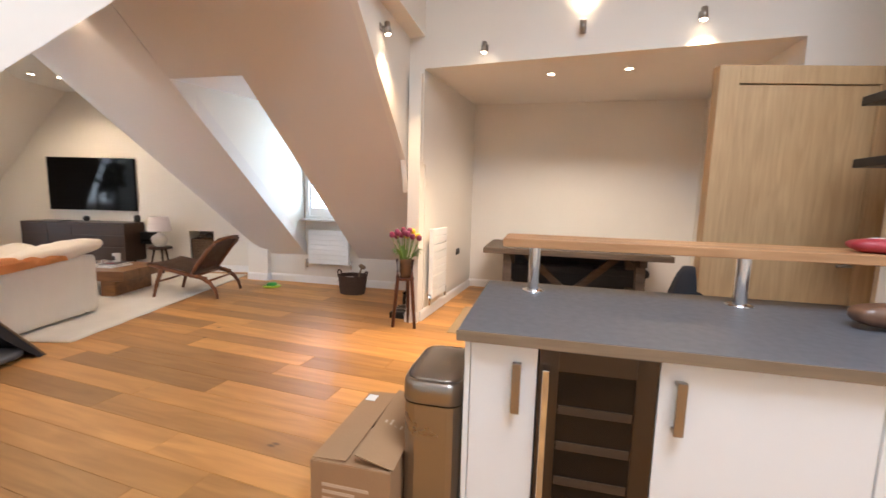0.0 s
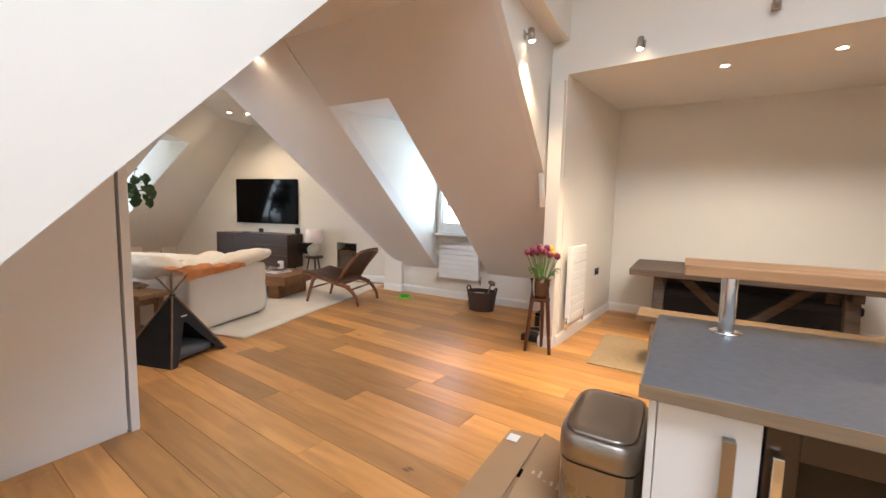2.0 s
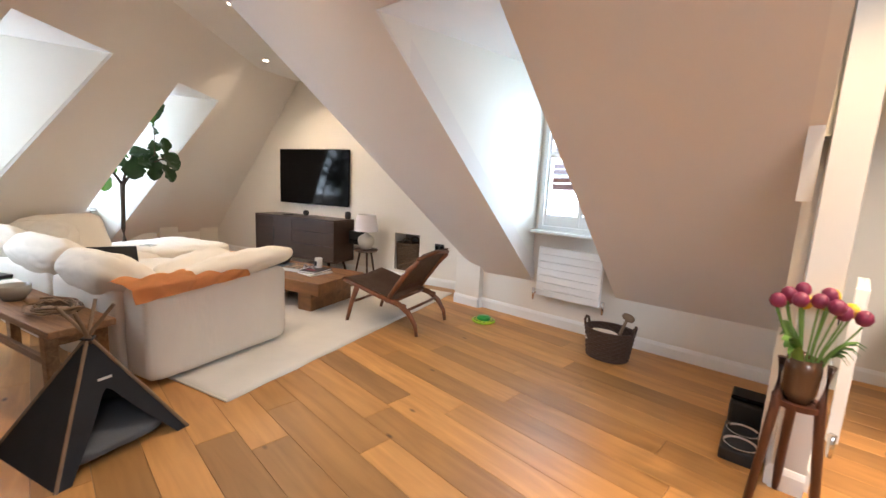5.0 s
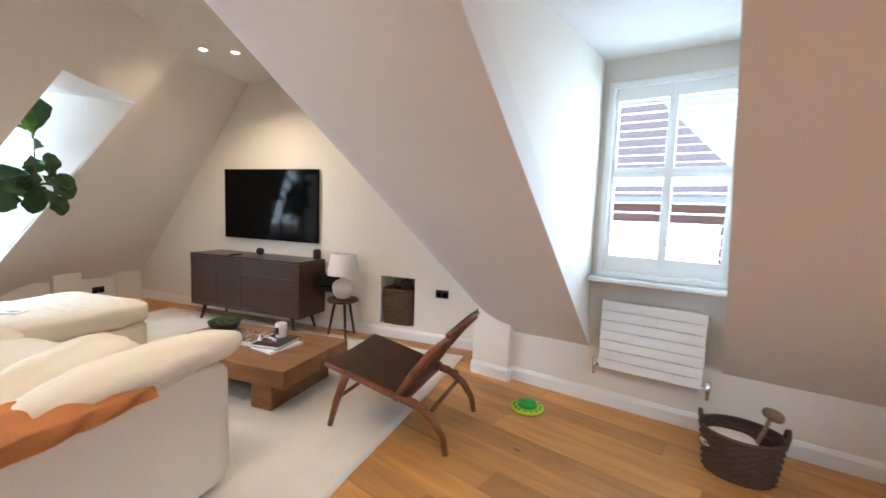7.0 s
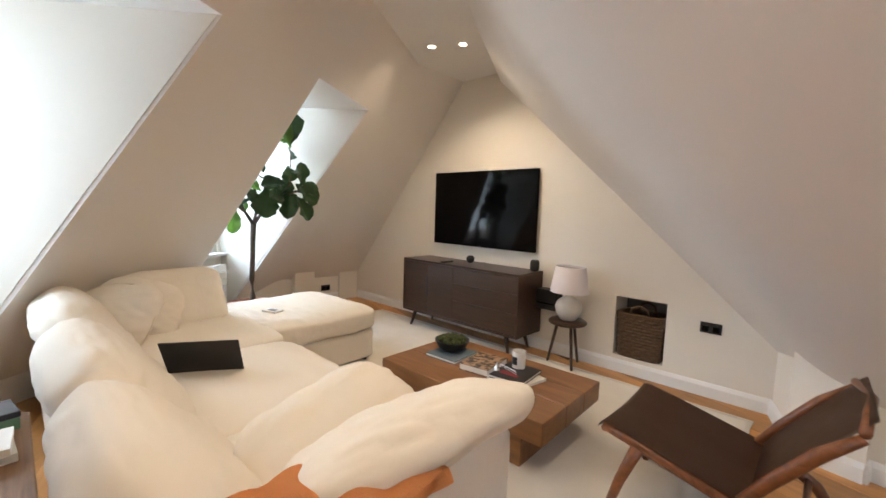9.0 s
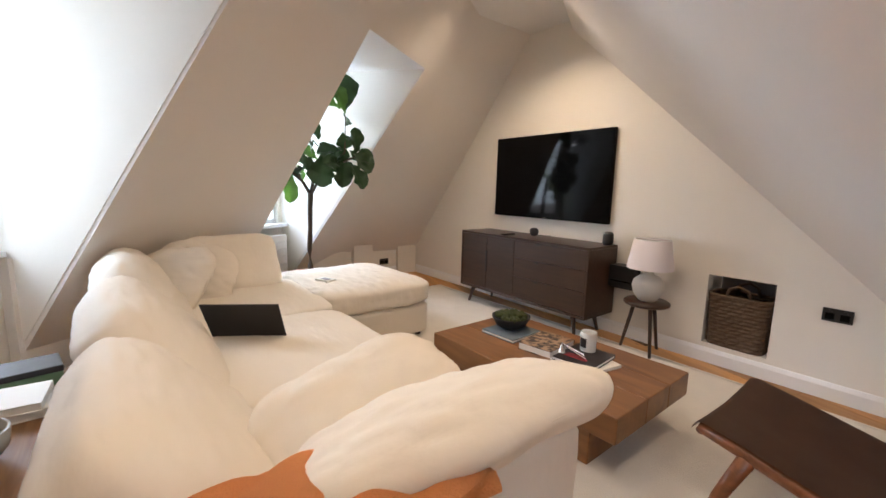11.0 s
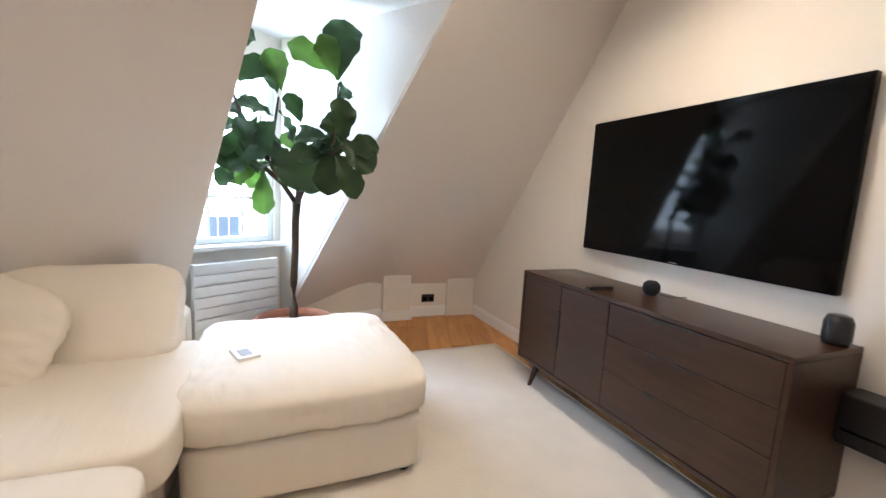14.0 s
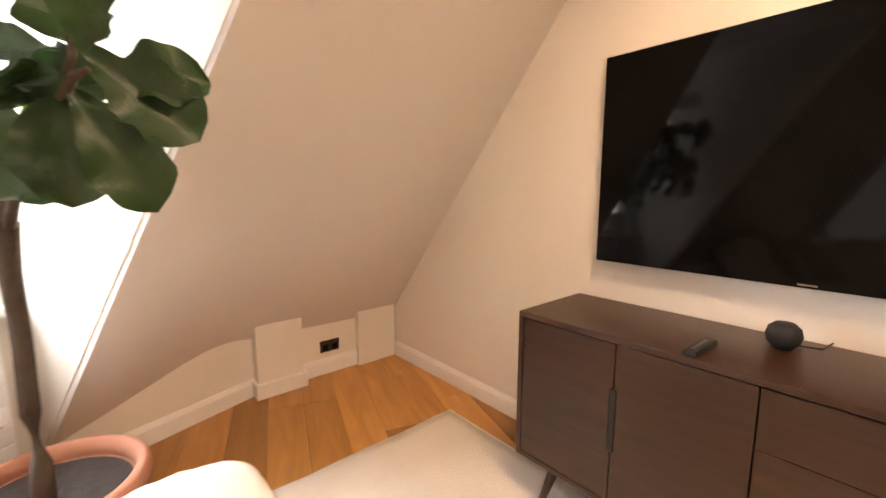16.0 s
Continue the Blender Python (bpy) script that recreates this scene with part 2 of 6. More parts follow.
bm = soft_slope([(TXE, 2.99), (cr(2.99), 2.99), tvp(2.55, -0.2)], [(BX0, 5.9), (cr(5.95), 5.95), tvp(5.4, -0.2)], z_m, z_s, 1)
solid("ceiling_slope_corner", bm, SLOPE, "warm white sloping roof ceiling beside gable", "ceiling", smooth=True)

# left slopes
D2 = [uv(2.16, 7.15), uv(2.16, 8.16), uv(4.05, 7.42), uv(4.05, 8.33)]
D1 = [uv(2.16, 5.2), uv(2.16, 6.13), uv(4.05, 5.0), uv(4.05, 5.85)]
VA, VB = 1.2, 9.9
f43 = lambda v0, v2: v0 + (v2 - v0) * (4.3 - 2.16) / (4.05 - 2.16)
a1, b1 = f43(5.2, 5.0), f43(6.13, 5.85)
a2, b2 = f43(7.15, 7.42), f43(8.16, 8.33)
bm = bmesh.new()
hip = lambda v: uv(1.733, v)
for pts in ([uv(1.733, VA), uv(1.733, 7.6), uv(2.16, 7.6), uv(2.16, VA)],
            [uv(2.16, VA), uv(2.16, 5.2), uv(4.3, a1), uv(4.3, VA)],
            [uv(2.16, 6.13), uv(2.16, 7.15), uv(4.3, a2), uv(4.3, b1)],
            [uv(1.733, 7.6), uv(1.733, 8.16), uv(2.16, 8.16), uv(2.16, 7.6)]):
    prism(bm, pts, z_l, 0.2)
solid("ceiling_slope_west", bm, SLOPE, "warm white sloping roof ceiling with dormers", "ceiling")
pa, pb = meet(z_l, z_l2, uv(1.733, 7), uv(1.733, 10.5)), meet(z_l, z_l2, uv(4.3, 8), uv(4.3, 11))
# its edge at the dormer, carried on to the ridge
vt = 8.16 - (b2 - 8.16) * (2.16 - 1.733) / (4.3 - 2.16)
bm = soft_slope([uv(1.733, vt), pa, tvp((CZ - 0.36) / 1.207, -0.2)], [uv(4.3, b2), pb, tvp(-0.6, -0.2)], z_l, z_l2, -1)
solid("ceiling_slope_gable", bm, SLOPE, "warm white sloping roof ceiling next to gable", "ceiling", smooth=True)

# low walls under the left slopes
bm = bmesh.new()
upright(bm, tvp(0.0, 0.0), tvp(0.0, 1.05), rect(0, 1.05, 0, 0.9), 0.2)
x0, y0 = tvp(0.0, 1.05)
upright(bm, (x0, y0), uv(3.93, 8.34), rect(0, (Vector(uv(3.93, 8.34)) - Vector((x0, y0))).length, 0, 0.8), 0.2)
upright(bm, uv(3.93, 7.42), uv(3.93, 5.84), rect(0, 1.58, 0, 0.8), 0.2)
upright(bm, uv(3.93, 5.0), uv(3.93, 3.0), rect(0, 2.0, 0, 0.8), 0.2)
solid("wall_west", bm, PAINT, "white low wall under roof slope", "wall")
bm = bmesh.new()
box(bm, 0, 0.09, 0.78, 1.07, 0, 0.9)
solid("pipe_boxing", bm, PAINT, "white boxed-in pipe casing at low wall", "casing", at=pose(*tvp(0, 0), 0, 0, 0, 13.2) @ Matrix.Scale(-1, 4, (0, 1, 0)))
bm = bmesh.new()
box(bm, 0, 0.05, 0.02, 0.34, 0, 0.9)
solid("pipe_boxing", bm, PAINT, "white boxed-in pipe casing in corner", "casing", at=pose(*tvp(0, 0), 0, 0, 0, 13.2) @ Matrix.Scale(-1, 4, (0, 1, 0)))


def dormer(name, tl, tr, bl, br, zt, ze, z0, z1, zb, inset=0.06):
    """The cheeks, head and window wall of a dormer, as seen from the room: left and right at the slope and at the window."""
    n = lambda p, q: (Vector(q) - Vector(p)).length
    bm = bmesh.new()
    ll, lr = n(tl, bl), n(tr, br)
    k = (Vector(tr) - Vector(tl)).normalized() * 0.005
    upright(bm, Vector(bl) + k, Vector(tl) + k, [(0, zb - 0.3), (0, ze + 0.1), (ll, zt + 0.1), (ll, zt + 0.03)], 0.1)
    upright(bm, Vector(br) - k, Vector(tr) - k, [(0, zb - 0.3), (0, ze + 0.1), (lr, zt + 0.1), (lr, zt + 0.03)], -0.1)
    w = n(bl, br)
    for r in (rect(0, inset, zb - 0.5, ze + 0.1), rect(w - inset, w, zb - 0.5, ze + 0.1), rect(inset, w - inset, zb - 0.5, z0), rect(inset, w - inset, z1, ze + 0.1)):
        upright(bm, br, bl, [(w - s, z) for s, z in r], 0.2)
    solid("wall_" + name, bm, PAINT, "white dormer cheeks and window wall", "wall")
    bm = bmesh.new()
    e = (Vector(tr) - Vector(tl)).normalized()
    f = Vector((-e.y, e.x))
    o = Vector(tl)
    depth = abs((Vector(bl) - o).dot(f))
    prism(bm, [tl, tr, br, bl], lambda x, y: zt + (ze - zt) * abs((Vector((x, y)) - o).dot(f)) / depth, 0.1)
    solid("ceiling_" + name, bm, CEIL, "white dormer ceiling", "ceiling")


dormer("dormer_west", *D2, 2.39, 2.52, 0.84, 2.3, 0.4)
dormer("dormer_south", *D1, 2.39, 2.52, 0.84, 2.3, 0.4)
bm = bmesh.new()
upright(bm, (DX0 + 0.004, 5.74), (TX0 + 0.004, DY), [(0, 0.47), (0, 2.66), (2.2, 2.52), (2.2, 2.45)], 0.1001)
upright(bm, (DX1 - 0.004, 5.74), (TX1 - 0.004, DY), [(0, 0.47), (0, 2.66), (2.2, 2.52), (2.2, 2.45)], -0.1)
solid("wall_dormer_east", bm, PAINT, "white dormer cheeks", "wall")
bm = bmesh.new()
prism(bm, [(TX0, DY + 0.004), (TX1, DY + 0.004), (DX1, 5.75), (DX0, 5.75)], lambda x, y: 2.42 + (y - DY) * 0.07, 0.1)
solid("ceiling_dormer_east", bm, CEIL, "white dormer ceiling", "ceiling")

# flat ceiling of the living room
bm = bmesh.new()
g = tvp((CZ - 0.36) / 1.207, -0.1)
prism(bm, [(-1.3, 2.99), (cr(2.99), 2.99), tvp(2.55, -0.1), g, pa, uv(1.733, VA), (-1.3, 1.2)], flat(CZ), 0.2)
solid("ceiling", bm, CEIL, "white flat ridge ceiling", "ceiling")

# added slab out of view: keeps sun from leaking through the ceiling joints
bm = bmesh.new()
prism(bm, [(-1.0, 4.2), (-4.3, 4.4), tvp(3.4, -0.5), tvp(1.4, -0.5), uv(1.3, 8.0), uv(1.3, 1.4), (-1.0, 1.0)], flat(CZ + 0.24), 0.06)
solid("sun_block_slab", bm, PAINT, "added unseen slab that keeps sun off ridge ceiling joints", "roof")

# kitchen: cheeks, raised ceiling, alcove
bm = bmesh.new()
upright(bm, (-1.095, 4.4), (-1.095, 1.2), [(0, 1.4), (0, 3.0), (3.2, 3.0), (3.2, CZ), (1.41, CZ), (0.1, z_m(0, 4.3))], 0.06)
upright(bm, (-0.93, 4.4), (-0.93, -2.0), rect(0, 6.4, 2.97, 4.1), 0.2)
solid("wall_cheek_east", bm, PAINT, "white cheek wall above roof slope", "wall")
bm = bmesh.new()
upright(bm, (-1.3, 2.6), (-1.3, -2.0), [(0, 4.1), (0, CZ), (0.25, CZ), (2.9, 0.27), (4.6, 0.0), (4.6, 4.1)], 0.03)
solid("wall_cheek_west", bm, PAINT, "white cheek wall beside roof slope", "wall")
bm = bmesh.new()
prism(bm, [(-2.66, -0.3), (-1.33, -0.3), (-1.33, 2.35), (-2.66, 2.35)], z_n, 0.2)
solid("ceiling_slope_south", bm, SLOPE, "warm white sloping roof ceiling over wardrobe", "ceiling")
bm = bmesh.new()
upright(bm, (-2.63, 2.5), (-2.63, -0.3), [(0, 2.93), (0, 2.84), (2.8, 0.08), (2.8, 0.4)], -0.04)
solid("trim_slope", bm, PAINT, "white fascia along roof slope", "trim")
bm = bmesh.new()
for r in (rect(0, 0.371, 1.7, 4.1), rect(0.371, 3.54, 2.66, 4.1), rect(3.54, 4.375, 0, 4.1)):
    upright(bm, (3.05, 3.95), (-1.3, 4.415), [(4.375 - s, z) for s, z in r], 0.1)
solid("wall_alcove_front", bm, PAINT, "white wall above dining alcove", "wall")
bm = bmesh.new()
upright(bm, (-0.93, 4.48), (-0.73, 6.4), rect(0, 1.93, 0, 2.8), -0.2)
upright(bm, (2.6, 6.4), (-1.0, 6.4), rect(0, 3.6, 0, 2.9), 0.2)
upright(bm, (2.35, 6.4), (2.23, 4.08), rect(0, 2.32, 0, 2.9), -0.2)
solid("wall_alcove", bm, PAINT, "cream painted dining alcove walls", "wall")
bm = bmesh.new()
prism(bm, [(-0.99, 4.43), (2.6, 4.05), (2.6, 6.45), (-0.99, 6.45)], lambda x, y: 2.664 + 0.04 * max(0, y - 4.43), 0.1)
solid("ceiling_alcove", bm, CEIL, "white alcove ceiling with downlights", "ceiling")
bm = boxed(-1.07, -0.94, 4.3, 5.8, 0, 2.6)
solid("wall_pier", bm, PAINT, "white pier beside alcove", "wall")
bm = bmesh.new()
upright(bm, (3.0, 4.6), (3.0, -2.0), rect(0, 6.6, 0, 4.1), -0.2)
upright(bm, (-2.6, -1.9), (3.0, -1.9), rect(0, 5.6, 0, 4.1), 0.2)
upright(bm, (-7.6, 0.0), (-2.66, 0.0), rect(0, 4.94, 0, 3.1), 0.2)
upright(bm, (-2.8, 0.1), (-2.8, -2.0), rect(0, 2.1, 0, 3.1), -0.1)
solid("wall_south", bm, PAINT, "white painted closing walls", "wall")
# the opening is an assumed rooflight, out of view
bm = bmesh.new()
for x0, x1, y0, y1 in ((-1.4, 3.1, 1.6, 4.5), (-1.4, 3.1, -2.0, -0.6), (-1.4, 0.2, -0.6, 1.6), (1.8, 3.1, -0.6, 1.6)):
    prism(bm, [(x0, y0), (x1, y0), (x1, y1), (x0, y1)], flat(4.0), 0.1)
prism(bm, [(-2.7, -2.0), (-1.35, -2.0), (-1.35, -0.3), (-2.7, -0.3)], flat(2.3), 0.1)
solid("ceiling_kitchen", bm, CEIL, "white raised kitchen ceiling with assumed rooflight", "ceiling")

# light
window_light("daylight_east", (-2.74, 5.82, 1.72), (-2.74, 4.0, 1.5), 0.7, 1.3, 5.0, (0.66, 0.85, 1.0))
p, p2 = Vector(uv(4.75, 7.82)), Vector(uv(2.5, 7.9))
window_light("daylight_west", (*p, 1.8), (*p2, 1.1), 1.4, 1.6, 15.5)
p, p2 = Vector(uv(4.75, 5.42)), Vector(uv(2.5, 5.6))
window_light("daylight_south", (*p, 1.8), (*p2, 1.1), 1.3, 1.6, 10.5)
# lamp added under the assumed rooflight to stand for the kitchen's cool daylight
window_light("assumed_roof_daylight", (1.0, 0.5, 3.98), (0.9, 0.5, 0), 1.5, 2.0, 18.0, (0.80, 0.90, 1.0))
SPOTS = [(-6.72, 4.61), (-6.50, 4.81), (-5.26, 3.56), (-3.80, 2.74), (-3.75, 3.02)]
for x, y in SPOTS:
    spot_light("downlight_lamp", (x, y, CZ - 0.03), (x, y, 0), 6.5 if x > -4.5 else 5.5 if x < -6 else 3.5, 145, 0.9, colour=(1.0, 0.77, 0.52))
for x, y in ((0.33, 4.82), (1.08, 4.74)):
    spot_light("alcove_lamp", (x, y, 2.62), (x, y + 0.25, 0), 8, 130, colour=(1.0, 0.82, 0.60))


# ---------------------------------------------------------------- more mesh helpers
def lathe(profile, seg=28, bm=None, at=(0, 0, 0)):
    """Turns (radius, height) points round the z axis."""
    bm = bm or bmesh.new()
    rings = []
    for r, z in profile:
        if r < 1e-5:
            rings.append([bm.verts.new((at[0], at[1], at[2] + z))])
        else:
            rings.append([bm.verts.new((at[0] + r * math.cos(2 * math.pi * i / seg), at[1] + r * math.sin(2 * math.pi * i / seg), at[2] + z)) for i in range(seg)])
    for a, b in zip(rings, rings[1:]):
        for i in range(seg):
            j = (i + 1) % seg
            if len(a) == 1 and len(b) == 1:
                break
            if len(a) == 1:
                bm.faces.new((a[0], b[i], b[j]))
            elif len(b) == 1:
                bm.faces.new((a[i], a[j], b[0]))
            else:
                bm.faces.new((a[i], a[j], b[j], b[i]))
    return bm


def tube(points, radii, seg=10, bm=None, flat_y=1.0):
    """A rod along points with a radius at each."""
    bm = bm or bmesh.new()
    pts = [Vector(p) for p in points]
    if not hasattr(radii, "__len__"):
        radii = [radii] * len(pts)
    rings = []
    for i, p in enumerate(pts):
        d = (pts[min(i + 1, len(pts) - 1)] - pts[max(i - 1, 0)]).normalized()
        side = d.cross(Vector((0, 0, 1)))
        if side.length < 1e-3:
            side = Vector((1, 0, 0))
        side.normalize()
        up = side.cross(d)
        rings.append([bm.verts.new(p + (side * math.cos(2 * math.pi * k / seg) * flat_y + up * math.sin(2 * math.pi * k / seg)) * radii[i]) for k in range(seg)])
    for a, b in zip(rings, rings[1:]):
        for k in range(seg):
            bm.faces.new((a[k], a[(k + 1) % seg], b[(k + 1) % seg], b[k]))
    bm.faces.new(rings[0])
    bm.faces.new(rings[-1])
    return bm


def beam(p, q, w, h, bevel=0.004, bm=None, up=(0, 0, 1)):
    """A bevelled square bar from p to q."""
    bm = bm or bmesh.new()
    p, q = Vector(p), Vector(q)
    d = (q - p).normalized()
    side = d.cross(Vector(up))
    if side.length < 1e-3:
        side = Vector((1, 0, 0))
    side.normalize()
    u = side.cross(d)
    m = Matrix((side, d, u)).transposed().to_4x4()
    m.translation = (p + q) / 2
    vs = bmesh.ops.create_cube(bm, size=1.0, matrix=m @ Matrix.Diagonal((w, (q - p).length, h, 1)))["verts"]
    if bevel:
        bmesh.ops.bevel(bm, geom=list({e for v in vs for e in v.link_edges}), offset=bevel, segments=2, affect="EDGES", profile=0.5)
    return bm


def cushion(w, d, h, m=Matrix(), power=4.0, puff=0.25, wrinkle=0.012, cuts=16, seed=0, bm=None, sag=0.0):
    """A soft stuffed block, w x d x h about its centre, with creases; m places it."""
    bm = bm or bmesh.new()
    n = cuts
    grid = {}

    def vert(x, y, z):
        k = (round(x, 5), round(y, 5), round(z, 5))
        if k not in grid:
            s = (abs(x) ** power + abs(y) ** power + abs(z) ** power) ** (1 / power)
            X, Y, Z = x / s, y / s, z / s
            t = 1 - puff + puff * (1 - X ** 4) * (1 - Y ** 4)
            p = Vector((X * w / 2, Y * d / 2, Z * h / 2 * t - sag * (1 - X * X) * (1 - Y * Y)))
            q = p * 3.1 + Vector((seed * 3.7, seed * 1.3, 0))
            f = noise.noise(q) * wrinkle * 1.4 + abs(noise.noise(Vector((q.x * 2.4, q.y * 6.0, q.z * 3 + 5)))) * wrinkle
            nrm = Vector((X / w, Y / d, Z / h)).normalized()
            grid[k] = bm.verts.new(m @ (p + nrm * f))
        return grid[k]

    for ax in range(3):
        for sg in (-1, 1):
            for i in range(n):
                for j in range(n):
                    q = []
                    for a, b in ((i, j), (i + 1, j), (i + 1, j + 1), (i, j + 1)):
                        c = [0, 0, 0]
                        c[ax], c[(ax + 1) % 3], c[(ax + 2) % 3] = sg, -1 + 2 * a / n, -1 + 2 * b / n
                        q.append(vert(*c))
                    bm.faces.new(q)
    return bm


def leg(top, foot, r0, r1, seg=12):
    return tube([top, foot], [r0, r1], seg)


# materials of the things
LINEN = material("cream_linen", (0.80, 0.735, 0.64), 0.9, var=0.035, scale=3.0, bump=0.24, bump_scale=11, spec=0.2, stretch=(1, 2.6, 1.4))
LINEN2 = material("cream_canvas", (0.78, 0.70, 0.59), 0.9, var=0.05, scale=3.0, bump=0.3, bump_scale=320, spec=0.2)
RUGMAT = material("cream_wool", (0.80, 0.75, 0.675), 0.95, var=0.07, scale=5.0, bump=0.6, bump_scale=160, spec=0.1)
WALNUT = wood("dark_walnut", (0.052, 0.024, 0.013), (0.030, 0.014, 0.008), rough=0.34, scale=3.0, stretch=(1, 10, 10), coat=0.0)
TEAK = wood("teak", (0.24, 0.085, 0.03), (0.12, 0.04, 0.014), rough=0.35, scale=4.0, stretch=(6, 6, 6))
LEATHER = material("brown_leather", (0.105, 0.045, 0.022), 0.42, var=0.12, scale=9, bump=0.15, bump_scale=220)
COFFEE = wood("chunky_oak", (0.26, 0.115, 0.036), (0.14, 0.056, 0.017), rough=0.4, scale=1.8, stretch=(1.0, 6, 6), knots=True, per_object=0.12)
OAK = wood("pale_oak", (0.47, 0.31, 0.16), (0.36, 0.22, 0.105), rough=0.45, scale=3.0, stretch=(14, 14, 1.0))
OAKTOP = wood("oak_bar", (0.50, 0.27, 0.125), (0.36, 0.17, 0.07), rough=0.42, scale=2.5, stretch=(1, 11, 11), per_object=0.25)
GREYWOOD = wood("grey_driftwood", (0.145, 0.105, 0.075), (0.07, 0.048, 0.034), rough=0.6, scale=3, stretch=(1, 12, 12))
BLACKM = material("black_plastic", (0.012, 0.012, 0.013), 0.4, var=0.1)
SCREEN = material("tv_screen", (0.002, 0.002, 0.0025), 0.05, var=0.0, spec=0.12)
STEEL = material("brushed_steel", (0.36, 0.325, 0.29), 0.30, metal=1.0, var=0.01, scale=3)
DARKSTEEL = material("dark_steel", (0.09, 0.075, 0.065), 0.36, metal=1.0, var=0.02)
CHROME = material("chrome", (0.75, 0.75, 0.76), 0.12, metal=1.0, var=0.02)
CERAMIC = material("white_ceramic", (0.66, 0.62, 0.56), 0.55, var=0.08, scale=12, bump=0.15, bump_scale=60)
SHADE = material("lamp_linen", (0.78, 0.72, 0.74), 0.9, var=0.03, bump=0.2, bump_scale=300)
TERRA = material("terracotta", (0.55, 0.25, 0.16), 0.8, var=0.14, scale=7, bump=0.1, bump_scale=60)
SOIL = material("soil", (0.05, 0.04, 0.035), 0.95, var=0.3, scale=40, bump=0.8, bump_scale=70)
BARK = material("bark", (0.11, 0.075, 0.05), 0.85, var=0.25, scale=25, bump=0.5, bump_scale=60)
WICKER = material("dark_wicker", (0.10, 0.055, 0.035), 0.7, var=0.25, scale=60, bump=0.4, bump_scale=120)
SEAGRASS = material("seagrass", (0.15, 0.09, 0.05), 0.8, var=0.3, scale=45, bump=0.5, bump_scale=110)
ORANGE = material("orange_wool", (0.90, 0.42, 0.17), 0.95, var=0.08, scale=6, bump=0.5, bump_scale=180, spec=0.1)
FELT = material("grey_felt", (0.075, 0.075, 0.08), 0.95, var=0.12, scale=10, bump=0.3, bump_scale=200, spec=0.1)
CARD = material("cardboard", (0.40, 0.235, 0.12), 0.8, var=0.06, scale=5, bump=0.1, bump_scale=70)
CARDTEXT = material("carton_print", (0.62, 0.47, 0.33), 0.8)
GREYTOP = material("grey_laminate", (0.105, 0.105, 0.115), 0.36, var=0.05, scale=30, bump=0.02, bump_scale=200)
GREYEDGE = wood("oak_edging", (0.26, 0.19, 0.12), (0.19, 0.13, 0.08), rough=0.5)
SMOKED = material("smoked_glass", (0.008, 0.005, 0.004), 0.05, var=0.0, spec=0.3)
# wood darkened: the dimness inside the fridge is put into its colour
SHELFWOOD = wood("dimmed_fridge_shelf", (0.05, 0.03, 0.018), (0.035, 0.02, 0.012))
JUTE = material("jute", (0.36, 0.26, 0.15), 0.9, var=0.15, scale=25, bump=0.6, bump_scale=140)
GREENP = material("green_plastic", (0.03, 0.36, 0.05), 0.3, var=0.05)
LIME = material("lime_plastic", (0.42, 0.60, 0.03), 0.35, var=0.05)
MOSS = material("moss", (0.075, 0.095, 0.025), 0.95, var=0.35, scale=30, bump=0.8, bump_scale=90)
PAPER = material("paper", (0.82, 0.80, 0.75), 0.7, var=0.03)
LAMPGLOW = glow("lamp_glow", (1.0, 0.80, 0.55), 4.0)
TWIG = material("twig", (0.27, 0.18, 0.11), 0.85, var=0.2, scale=20)


def leafmat(name, c1, c2, thin=0.1):
    m = material(name, c1, 0.42, var=0.1, scale=5, colour2=c2, bump=0.25, bump_scale=25)
    b = m.node_tree.nodes["Principled BSDF"]
    mix = m.node_tree.nodes.new("ShaderNodeMixShader")
    tr = m.node_tree.nodes.new("ShaderNodeBsdfTranslucent")
    tr.inputs[0].default_value = (c1[0] * 1.5, c1[1] * 1.5, c1[2], 1)
    mix.inputs[0].default_value = thin
    l = m.node_tree.links
    l.new(b.outputs[0], mix.inputs[1])
    l.new(tr.outputs[0], mix.inputs[2])
    l.new(mix.outputs[0], m.node_tree.nodes["Material Output"].inputs[0])
    return m


LEAF = leafmat("fig_leaf", (0.026, 0.066, 0.020), (0.013, 0.036, 0.012))
# lighter copy of the fig leaf: window light from behind put into its colour
LEAF_LIT = leafmat("backlit_fig_leaf", (0.075, 0.15, 0.032), (0.05, 0.105, 0.02), 0.22)
TULIPLEAF = leafmat("tulip_leaf", (0.16, 0.30, 0.06), (0.09, 0.20, 0.04))


# ---------------------------------------------------------------- skirting, sills, sockets, lamps
def skirting(p0, p1):
    """A moulded board whose back lies on the line p0-p1, the room on its left."""
    a, b = Vector(p0), Vector(p1)
    e = (b - a).normalized()
    n = Vector((-e.y, e.x))
    prof = [(0.0, 0.0), (0.018, 0.0), (0.018, 0.085), (0.012, 0.1), (0.006, 0.112), (0.0, 0.115)]
    bm = bmesh.new()
    f = [bm.verts.new((*(a + n * x), z)) for x, z in prof]
    g = [bm.verts.new((*(b + n * x), z)) for x, z in prof]
    bm.faces.new(f)
    bm.faces.new(g)
    for i in range(len(prof)):
        j = (i + 1) % len(prof)
        bm.faces.new((f[i], f[j], g[j], g[i]))
    solid("baseboard", bm, WHITE, "white moulded skirting board", "skirting")


